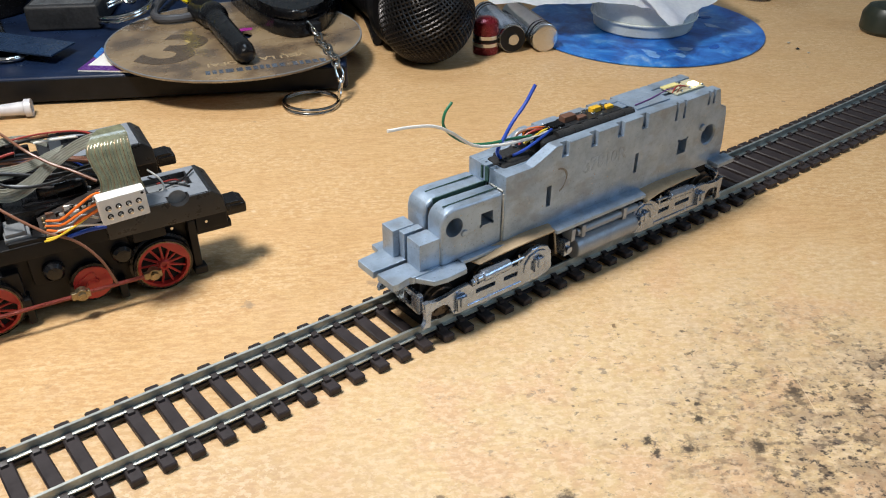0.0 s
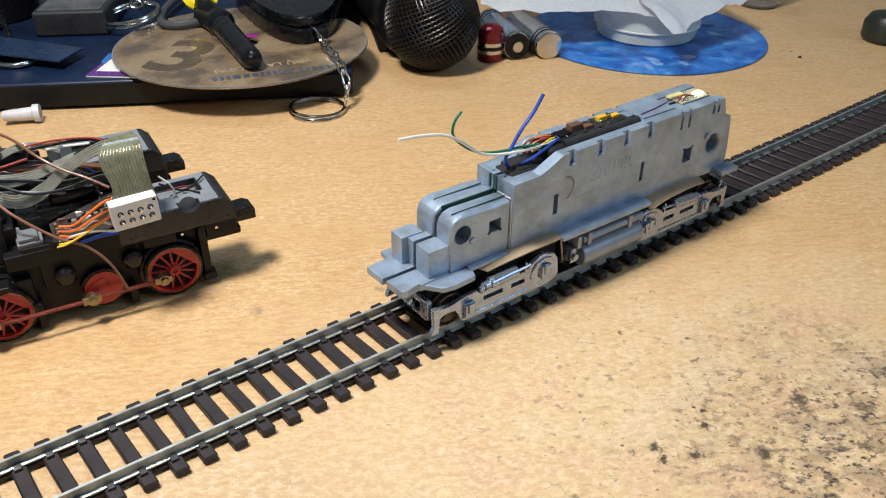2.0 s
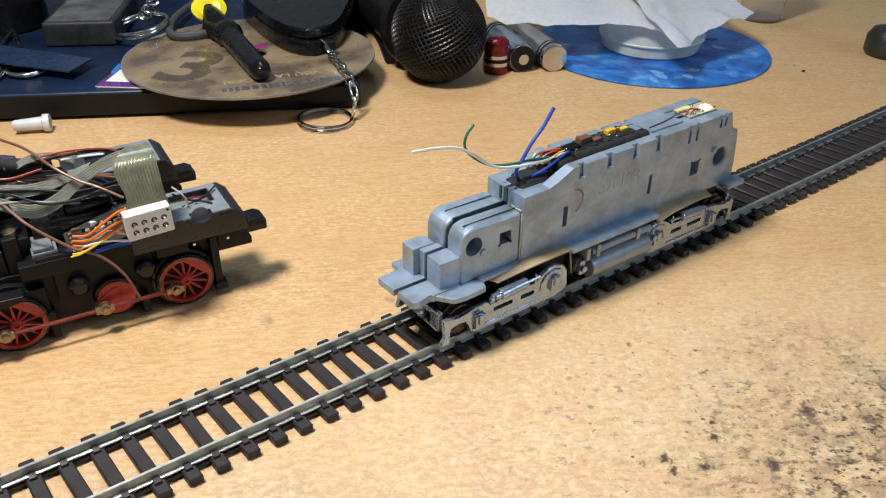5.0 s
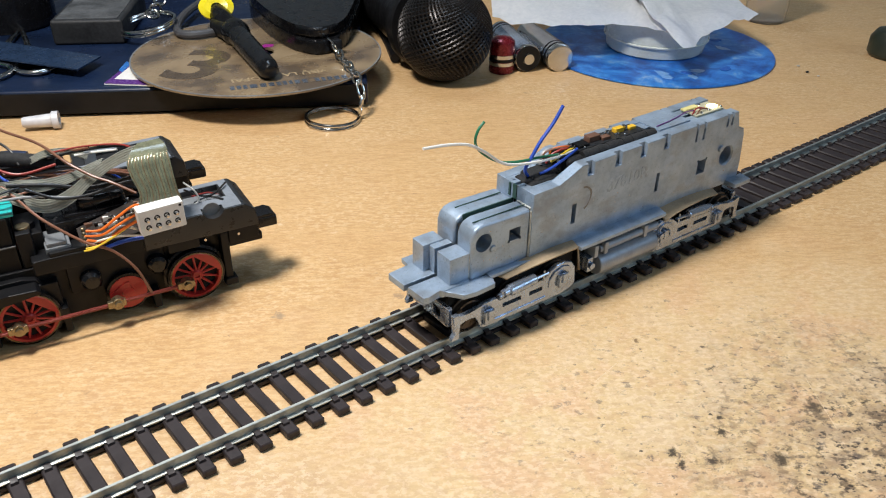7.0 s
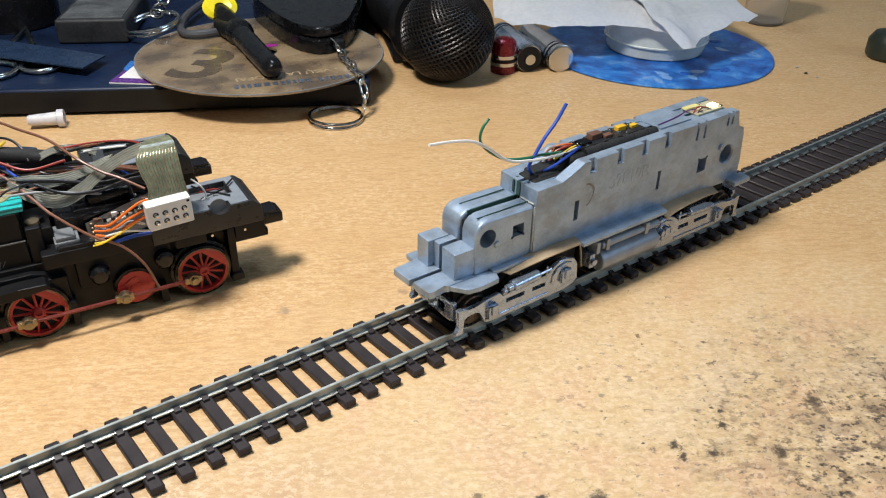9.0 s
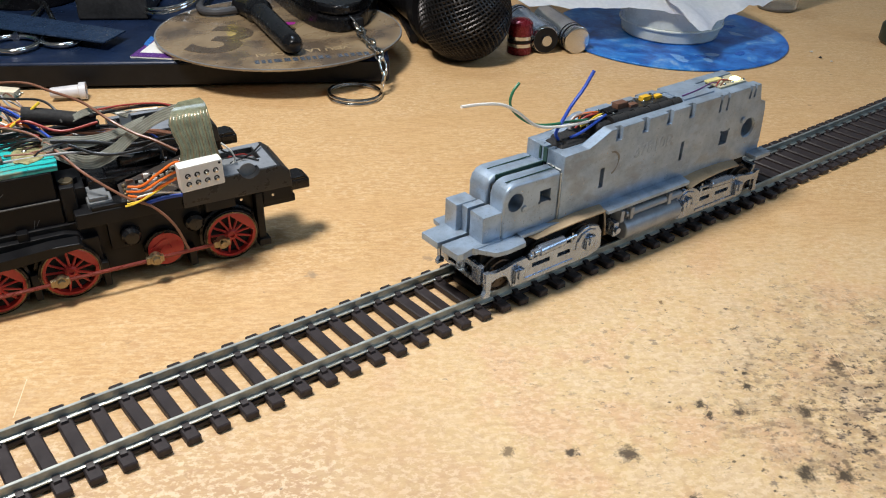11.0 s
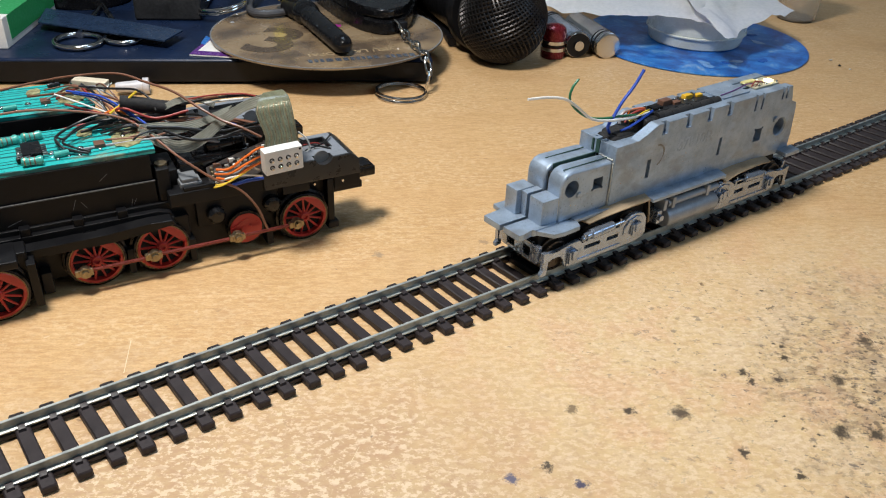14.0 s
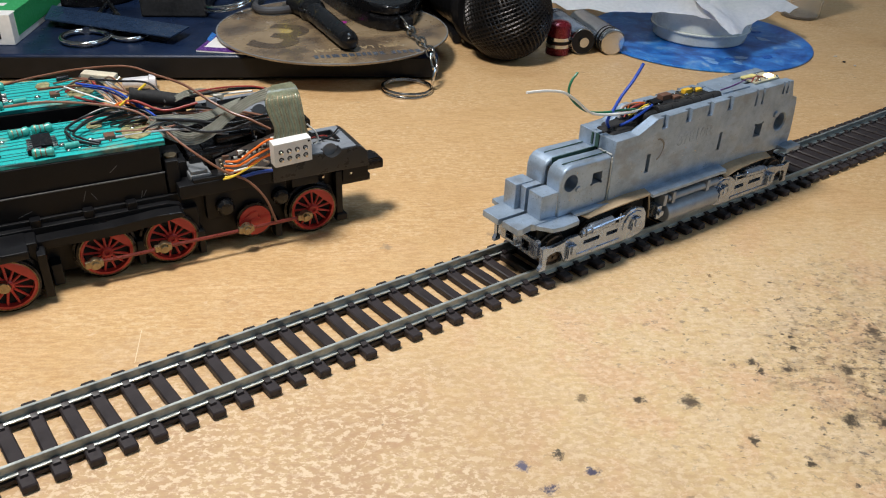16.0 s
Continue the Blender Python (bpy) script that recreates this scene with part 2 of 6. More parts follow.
def table_wood():
    """Worn beech-patterned laminate: fine short flecks along the grain, ink spots and grime."""
    n = Nodes("beech_laminate", 0.42)
    grain = n.stretch(1.0, 7.0, 1.0, -31.0)
    short = n.stretch(1.0, 3.2, 1.0, -31.0, (0.3, 0.1, 0))
    blotch = n.noise(17.0, 4.0, 0.6, n.stretch(1.0, 1.8, 1.0, -31.0))
    broad = n.noise(55.0, 4.0, 0.6, n.stretch(1.0, 3.5, 1.0, -31.0, (0.1, 0.4, 0)))
    streaks = n.noise(150.0, 4.0, 0.6, grain)
    flecks = n.noise(420.0, 3.0, 0.6, short)
    fine = n.noise(1500.0, 2.0, 0.6)

    def within(x, y, inner, outer, rag=0.05):
        """One inside a ragged round patch, fading to nothing."""
        d = n.add("ShaderNodeVectorMath", Vector=n.space)
        d.operation = "DISTANCE"
        d.inputs[1].default_value = (x, y, 0.0)
        return n.ramp(n.math("ADD", d.outputs["Value"], n.math("MULTIPLY", n.math("SUBTRACT", n.noise(48.0, 5.0, 0.65), 0.5), rag * 2)), (inner, 1.0), (outer, 0.0))

    def blots(scale, size, share, seed):
        """Scattered ragged specks of uneven size."""
        shaken = n.add("ShaderNodeVectorMath")
        n.put(shaken.inputs[0], n.stretch(1.0, 1.35, 1.0, -31.0, (seed, seed * 0.7, 0)))
        jig = n.add("ShaderNodeTexNoise", Scale=scale * 2.2, Detail=3.0, Vector=n.space)
        n.put(shaken.inputs[1], n.mix(1.0, jig.outputs["Color"], (1.1 / scale, 1.1 / scale, 0.0), "MULTIPLY"))
        cell = n.add("ShaderNodeTexVoronoi", Scale=scale, Vector=shaken.outputs[0])
        pick = n.add("ShaderNodeSeparateColor", Color=cell.outputs["Color"])
        reach = n.math("MULTIPLY", n.math("SUBTRACT", pick.outputs[0], 1.0 - share, True), size / share)
        return n.ramp(n.math("SUBTRACT", reach, cell.outputs["Distance"]), (0.0, 0.0), (0.15, 1.0))

    tone = n.ramp(blotch, (0.38, (0.575, 0.35, 0.155)), (0.52, (0.605, 0.39, 0.165)), (0.64, (0.60, 0.365, 0.175)))
    tone = n.mix(0.5, tone, n.ramp(broad, (0.4, (0.50, 0.31, 0.145)), (0.6, (0.65, 0.445, 0.245))))
    tone = n.mix(0.3, tone, n.ramp(streaks, (0.4, (0.44, 0.25, 0.11)), (0.5, (0.575, 0.37, 0.185)), (0.6, (0.67, 0.47, 0.265))))
    tone = n.mix(0.2, tone, n.ramp(flecks, (0.4, (0.40, 0.225, 0.10)), (0.5, (0.58, 0.375, 0.19)), (0.6, (0.76, 0.58, 0.37))))
    tone = n.mix(0.2, tone, n.ramp(fine, (0.3, (0.40, 0.24, 0.12)), (0.7, (0.75, 0.57, 0.36))))
    tone = n.mix(1.0, tone, (1.0, 0.96, 0.88), "MULTIPLY")
    # darker streaks and pale worn flecks along the grain, thicker in some places than others
    thick = n.ramp(n.noise(20.0, 4.0, 0.6, n.stretch(1.0, 1.5, 1.0, -31.0, (0.6, 0.2, 0))), (0.42, 0.25), (0.58, 1.0))
    dark_streak = n.ramp(n.noise(150.0, 6.0, 0.66, n.stretch(1.0, 4.2, 1.0, -31.0, (0.9, 0.3, 0))), (0.49, 0.0), (0.57, 0.42))
    tone = n.mix(dark_streak, tone, (0.45, 0.25, 0.105))
    pale_fleck = n.ramp(n.noise(400.0, 6.0, 0.68, n.stretch(1.0, 1.7, 1.0, -31.0, (0.4, 0.8, 0))), (0.51, 0.0), (0.56, 0.42))
    tone = n.mix(n.math("MULTIPLY", pale_fleck, thick), tone, (0.74, 0.58, 0.36))
    pores = n.ramp(n.noise(900.0, 4.0, 0.7, n.stretch(1.0, 3.0, 1.0, -31.0, (0.2, 0.5, 0))), (0.58, 0.0), (0.66, 0.45))
    tone = n.mix(pores, tone, (0.30, 0.17, 0.085))
    # worn pale patch at the sitter's side, chipped light and dark
    pale_wear, brown_wear_falloff = within(0.015, -0.125, 0.08, 0.16), within(-0.12, -0.075, 0.055, 0.105)
    tone = n.mix(n.math("MULTIPLY", pale_wear, 0.6), tone, n.ramp(n.noise(42.0, 5.0, 0.65), (0.40, (0.66, 0.44, 0.275)), (0.5, (0.66, 0.505, 0.28)), (0.6, (0.70, 0.555, 0.36))))
    # brown wear at the left, painted darker to imitate the lamp's falloff too
    tone = n.mix(n.math("MULTIPLY", brown_wear_falloff, 0.75), tone, n.ramp(n.noise(34.0, 4.0, 0.6), (0.42, (0.44, 0.28, 0.155)), (0.58, (0.51, 0.35, 0.19))))
    wear = n.math("MAXIMUM", n.math("MULTIPLY", pale_wear, 0.6), brown_wear_falloff)
    chips = n.ramp(n.noise(440.0, 6.0, 0.68, n.stretch(1.0, 1.35, 1.0, -31.0)), (0.5, 0.0), (0.55, 1.0))
    tone = n.mix(n.math("MULTIPLY", n.math("MULTIPLY", wear, chips), 0.65), tone, (0.79, 0.63, 0.44))
    rubbed = n.ramp(n.noise(400.0, 6.0, 0.68, n.stretch(1.0, 1.4, 1.0, -31.0, (0.2, 0.7, 0))), (0.51, 0.0), (0.57, 1.0))
    tone = n.mix(n.math("MULTIPLY", n.math("MULTIPLY", wear, rubbed), 0.55), tone, (0.44, 0.265, 0.15))
    # grime: dark specks crowding towards the near right
    crowd = within(0.068, -0.106, 0.018, 0.06, 0.05)
    near = within(0.045, -0.085, 0.03, 0.085)
    haze = n.math("MULTIPLY", crowd, n.ramp(n.noise(120.0, 6.0, 0.7, n.stretch(1.0, 1.6, 1.0, -31.0)), (0.43, 0.0), (0.57, 0.55)))
    tone = n.mix(haze, tone, n.mix(n.noise(330.0, 5.0, 0.7), (0.34, 0.22, 0.13), (0.15, 0.10, 0.07)))

    def smudges(scale, low, high, zone, strength, colour, move):
        """Ragged dirt rubbed into the grain."""
        patch = n.ramp(n.noise(scale, 7.0, 0.7, n.stretch(1.0, 1.25, 1.0, -31.0, move)), (low, 0.0), (high, strength))
        return n.mix(n.math("MULTIPLY", patch, zone), tone, colour)

    tone = smudges(190.0, 0.54, 0.60, crowd, 0.7, (0.075, 0.052, 0.04), (0.1, 0.3, 0))
    tone = smudges(380.0, 0.545, 0.60, crowd, 0.9, (0.035, 0.027, 0.026), (0.5, 0.2, 0))
    tone = smudges(260.0, 0.58, 0.64, near, 0.75, (0.12, 0.095, 0.085), (0.8, 0.6, 0))
    for scale, size, share, seed, zone, colour in ((620.0, 0.42, 0.2, 0.5, crowd, (0.03, 0.022, 0.02)), (330.0, 0.36, 0.05, 0.9, near, (0.03, 0.024, 0.022)), (700.0, 0.42, 0.08, 1.7, near, (0.06, 0.045, 0.035))):
        tone = n.mix(n.math("MULTIPLY", n.math("MULTIPLY", blots(scale, size, share, seed), zone), 0.9), tone, colour)
    for scale, size, share, seed in ((120.0, 0.16, 0.16, 2.3), (260.0, 0.2, 0.1, 3.1)):
        tone = n.mix(n.math("MULTIPLY", blots(scale, size, share, seed), 0.75), tone, (0.13, 0.08, 0.05))
    pale = n.math("MULTIPLY", blots(210.0, 0.3, 0.12, 4.2), 0.45)
    tone = n.mix(pale, tone, (0.76, 0.62, 0.43))
    for x, y, r, colour in INK:
        d = n.add("ShaderNodeVectorMath", Vector=n.space)
        d.operation = "DISTANCE"
        d.inputs[1].default_value = (x * MM, y * MM, 0)
        edge = n.math("ADD", d.outputs["Value"], n.math("MULTIPLY", n.math("SUBTRACT", n.noise(480.0, 6.0, 0.72), 0.5), 0.009))
        tone = n.mix(n.ramp(n.math("DIVIDE", edge, r * MM), (0.3, 0.92), (0.55, 0.6), (0.95, 0.0)), tone, colour)
    n.set("Base Color", tone)
    n.set("Roughness", n.ramp(n.noise(60.0, 5.0), (0.3, 0.36), (0.7, 0.52)))
    n.bump(n.mix(0.5, flecks, fine), 0.05, 0.05)
    return n.mat


DARK, BLUE_INK = (0.035, 0.028, 0.022), (0.03, 0.035, 0.09)
INK = [
    (-2.7, -71.3, 3.2, (0.07, 0.05, 0.035)), (-51.4, -73.2, 2.0, BLUE_INK), (-52.2, -64.6, 2.2, (0.09, 0.09, 0.15)), (25.8, -97.7, 3.2, DARK),
    (33.0, -103.0, 3.0, DARK), (-13.1, -63.9, 1.7, DARK), (-40.0, -74.8, 1.7, BLUE_INK), (24.4, -69.4, 1.6, DARK), (29.9, -77.1, 2.4, (0.05, 0.036, 0.028)),
    (-25.0, -55.3, 1.8, (0.2, 0.14, 0.08)), (-0.5, -88.7, 1.8, DARK), (43.7, -85.9, 2.6, (0.06, 0.044, 0.03)), (-43.0, -66.7, 1.6, DARK), (4.7, -100.7, 1.6, DARK),
    (66.3, -80.0, 2.8, (0.07, 0.05, 0.035)), (57.2, -54.9, 1.3, DARK), (40.1, -72.2, 1.7, DARK), (49.7, -34.5, 1.1, (0.2, 0.12, 0.06)), (23.1, -73.1, 1.6, DARK), (-27.9, 33.3, 2.2, (0.34, 0.24, 0.15)), (6.5, 21.9, 2.2, (0.36, 0.24, 0.14)),
]
M_TABLE = table_wood()


def cast_alloy():
    """Dull cast zinc: cloudy grey, brownish smears, fine pitting, gloss that comes and goes."""
    n = Nodes("cast_zinc_alloy", 0.4, 0.5)
    cloud, pit = n.noise(120.0, 6.0, 0.65), n.noise(1500.0, 3.0)
    tone = n.ramp(cloud, (0.38, (0.275, 0.345, 0.435)), (0.5, (0.33, 0.415, 0.525)), (0.62, (0.38, 0.475, 0.595)))
    smear = n.ramp(n.noise(75.0, 5.0, 0.6, n.stretch(1.0, 1.0, 2.0, 0.0, (0.4, 0.2, 0.1))), (0.54, 0.0), (0.64, 0.4))
    tone = n.mix(smear, tone, (0.25, 0.25, 0.25))
    scuff = n.ramp(n.noise(260.0, 6.0, 0.7), (0.6, 0.0), (0.68, 0.35))
    tone = n.mix(scuff, tone, (0.50, 0.53, 0.57))
    tone = n.mix(n.ramp(pit, (0.62, 0.0), (0.7, 0.5)), tone, (0.16, 0.17, 0.18))
    n.set("Base Color", tone)
    n.set("Roughness", n.ramp(n.noise(210.0, 5.0, 0.65), (0.38, 0.30), (0.62, 0.52)))
    n.bump(n.mix(0.4, pit, cloud), 0.28, 0.06)
    return n.mat


M_ALLOY = cast_alloy()
M_BOGIE = worn("grey_plastic_satin", (0.37, 0.43, 0.53), 0.22, 0.75, 0.2, 200.0, 1500.0, 0.1)
M_RAIL = worn("nickel_silver", (0.38, 0.41, 0.40), 0.54, 0.9, 0.25, 120.0, 900.0, 0.12, (0.47, 0.49, 0.46))
M_SLEEPER = worn("brown_black_plastic", (0.027, 0.021, 0.022), 0.5, 0.0, 0.35, 250.0, 1200.0, 0.25, spec=0.3)
M_BLACK = worn("black_plastic", (0.007, 0.007, 0.008), 0.42, 0.0, 0.4, 120.0, 900.0, 0.2, spec=0.25)
M_BLACKGLOSS = worn("black_gloss_plastic", (0.006, 0.006, 0.007), 0.22, 0.0, 0.3, 150.0, 900.0, 0.1, spec=0.4)
M_NEARBLACK = worn("dark_inside", (0.012, 0.011, 0.010), 0.75, 0.0, 0.4)
M_TAPE = worn("black_cloth_tape", (0.012, 0.012, 0.013), 0.8, 0.0, 0.4, 400.0, 2600.0, 0.6, bump_mm=0.2)
M_GREENPAINT = worn("dark_green_paint", (0.02, 0.06, 0.045), 0.5)
M_TAN = worn("tan_insulating_card", (0.40, 0.30, 0.19), 0.6)
M_RED = worn("red_wheel_plastic", (0.42, 0.028, 0.022), 0.38, 0.0, 0.2, 300.0)
M_RODRED = worn("red_painted_rod", (0.20, 0.04, 0.032), 0.35, 0.3, 0.3, 300.0)
M_TYRE = worn("dark_steel_tyre", (0.028, 0.027, 0.028), 0.25, 0.9, 0.3)
M_STEEL = worn("polished_steel", (0.62, 0.62, 0.61), 0.16, 1.0, 0.12)
M_BRASSY = worn("tarnished_brass", (0.30, 0.24, 0.15), 0.35, 0.9, 0.3, 400.0)
M_WHITE = plain("white_plastic", (0.78, 0.77, 0.74), 0.4)
M_FLOOR = worn("grey_floor", (0.22, 0.20, 0.18), 0.6, 0.0, 0.2, 4.0, 60.0)
M_WALL = worn("painted_wall", (0.66, 0.66, 0.64), 0.85, 0.0, 0.06, 3.0, 120.0, 0.1)
WIRE = {}
for key, c in dict(red=(0.29, 0.035, 0.028), brown=(0.16, 0.065, 0.035), black=(0.012, 0.012, 0.013), white=(0.75, 0.74, 0.70), blue=(0.02, 0.07, 0.42), green=(0.02, 0.16, 0.08), orange=(0.75, 0.16, 0.02), yellow=(0.75, 0.52, 0.04), grey=(0.28, 0.28, 0.29), copper=(0.23, 0.105, 0.065), violet=(0.12, 0.04, 0.18)).items():
    WIRE[key] = plain(key + "_wire_insulation", c, 0.38)

# ---- room and table ----
bm = B()
bx(bm, -1400, 1600, -1400, 1700, -790, -760)
solo("floor", bm, M_FLOOR, "grey room floor below the table", "floor", kind="structure")
bm = B()
bx(bm, -1400, 1600, -1400, 1700, 1650, 1690)
solo("ceiling", bm, M_WALL, "white painted ceiling", "ceiling", kind="structure")
for name, box in (("wall_west", (-1440, -1400, -1400, 1700)), ("wall_east", (1600, 1640, -1400, 1700)), ("wall_south", (-1440, 1640, -1440, -1400)), ("wall_north", (-1440, 1640, 1700, 1740))):
    bm = B()
    bx(bm, *box, -760, 1650)
    solo(name, bm, M_WALL, "plain painted room wall", "wall", kind="structure")

table = thing("work_table", 0, 0, -760, 0, "worn beech-patterned work table with ink spots and scratches", "table")
bm = B()
turn = Matrix.Rotation(radians(-30), 4, "Z")
bx(bm, -700, 900, -330, 620, -25, 0, 2.0, 2, turn)
part("tabletop", bm, M_TABLE, table, "", at_mm(0, 0, 760))
M_SCRATCH = worn("pale_scratch", (0.70, 0.56, 0.37), 0.6)
for p, q, w in zip([(-108.1, 30.3, 0), (-80.6, -41.3, 0)] + [(75, -72.1, 0), (27.5, -40.8, 0), (40.6, -62.8, 0)], [(-113.8, 17.6, 0), (-76.2, -37.7, 0)] + [(64.1, -87.8, 0), (37.7, -38.8, 0), (46.3, -62, 0)], (0.2, 0.14, 0.1, 0.14, 0.12)):
    bm = B()
    d = Vector(q) - Vector(p)
    bx(bm, -d.length / 2, d.length / 2, -w / 2, w / 2, -0.02, 0.03, 0, 1, Matrix.Translation((Vector(p) + Vector(q)) / 2) @ Matrix.Rotation(math.atan2(d.y, d.x), 4, "Z"))
    part("scratch", bm, M_SCRATCH, table, "", at_mm(0, 0, 760))
for sx, sy in ((-640, -280), (840, -280), (-640, 560), (840, 560)):
    bm = B()
    bx(bm, sx - 25, sx + 25, sy - 25, sy + 25, 0, 735, 2.0, 2, turn)
    part("leg", bm, M_BLACK, table)

# ---- the track ----
track = thing("model_railway_track", 0, 0, 0, 0, "straight model railway track with metal rails on dark brown sleepers", "track")
PITCH, HALF, SKEW, SLW = 6.985, 13.95, -2.0, 3.4
RAIL_Y, RAIL_TOP = 8.65, 5.1


def rail_profile(y):
    w = [(-1.15, 2.3), (1.15, 2.3), (1.15, 2.65), (0.28, 2.95), (0.28, 4.1), (0.42, 4.3), (0.42, 5.0), (0.32, 5.1), (-0.32, 5.1), (-0.42, 5.0), (-0.42, 4.3), (-0.28, 4.1), (-0.28, 2.95), (-1.15, 2.65)]
    return [(y + a, z) for a, z in w]


def bend(x):
    """The track's far end swings gently aside."""
    return 2.0 * (max(0.0, x - 130.0) / 110.0) ** 1.6


STATIONS = [-330, 130] + list(range(145, 421, 15))


def along(bm, profile):
    """A profile in y and z drawn out along the track."""
    rings = [[bm.verts.new((x, y + bend(x), z)) for y, z in profile] for x in STATIONS]
    for p, q in zip(rings, rings[1:]):
        for i in range(len(profile)):
            j = (i + 1) % len(profile)
            bm.faces.new((p[i], p[j], q[j], q[i]))
    bm.faces.new(rings[0]), bm.faces.new(rings[-1])
    return bm


for y in (-RAIL_Y, RAIL_Y):
    part("rail", along(B(), rail_profile(y)), M_RAIL, track, "nickel-silver rail")
for side in (-1, 1):
    y = side * RAIL_Y
    part("web_strip", along(B(), [(y - 1.3, 0.6), (y + 1.3, 0.6), (y + 1.3, 1.6), (y - 1.3, 1.6)]), M_SLEEPER, track)


def sleeper_bmesh(wide=0.0, near=HALF, far=HALF):
    """One sleeper with its four rail clips, slightly skewed as on bent flexible track."""
    bm = B()
    prism(bm, [(-wide, -near), (SLW + wide, -near), (SLW + SKEW + wide, far), (SKEW - wide, far)], 0.0, 2.2, 0.35, "z", 1)
    for y in (-RAIL_Y, RAIL_Y):
        mid = SLW / 2 + SKEW * (y + HALF) / (2 * HALF)
        for s in (-1, 1):
            prism(bm, [(y + s * 0.5, 2.1), (y + s * 2.4, 2.1), (y + s * 2.2, 2.9), (y + s * 1.1, 3.3), (y + s * 0.5, 3.1)], mid - 0.8, mid + 0.8, 0.0, "x")
    return bm


sleeper_mesh = mesh_of("sleeper", sleeper_bmesh(), M_SLEEPER)
far_mesh = mesh_of("sleeper", sleeper_bmesh(0.85, 12.7, 15.0), M_SLEEPER)
for k in range(-26, 56):
    ob = new("sleeper", sleeper_mesh if k < 20 else far_mesh)
    ob.parent, ob.location = track, (k * PITCH * MM, bend(k * PITCH) * MM, 0)
    ob.rotation_euler[2] = radians(0.9 * math.sin(k * 2.3) + 0.5 * math.sin(k * 5.1))

# ---- the bare metal locomotive on the track ----
LX = 60.0  # its base, along the track
silver = thing("locomotive_chassis", LX, 0, RAIL_TOP, 0, "bare grey cast-metal model locomotive chassis, loose wires on top", "model locomotive")


def spart(name, bm, material, label="", parent=None):
    """A part of the locomotive, drawn at its first place on the table."""
    bmesh.ops.translate(bm, vec=(-LX, 0, -RAIL_TOP), verts=bm.verts)
    return part(name, bm, material, parent or silver, label)


CAB = [(31, 20.2), (31, 40.4), (40.5, 40.2), (48.5, 44.3), (118.2, 44.9), (119.6, 38.6), (123.0, 37.9), (123.4, 35.6), (124.6, 25), (124.8, 18.4), (106, 19.2), (88, 19.6), (50, 20.2)]
HOOD = [(10.6, 19.4), (10.6, 32.0), (11.2, 34.0), (12.6, 35.4), (14.6, 36.0), (31.2, 35.6), (31.2, 20)]


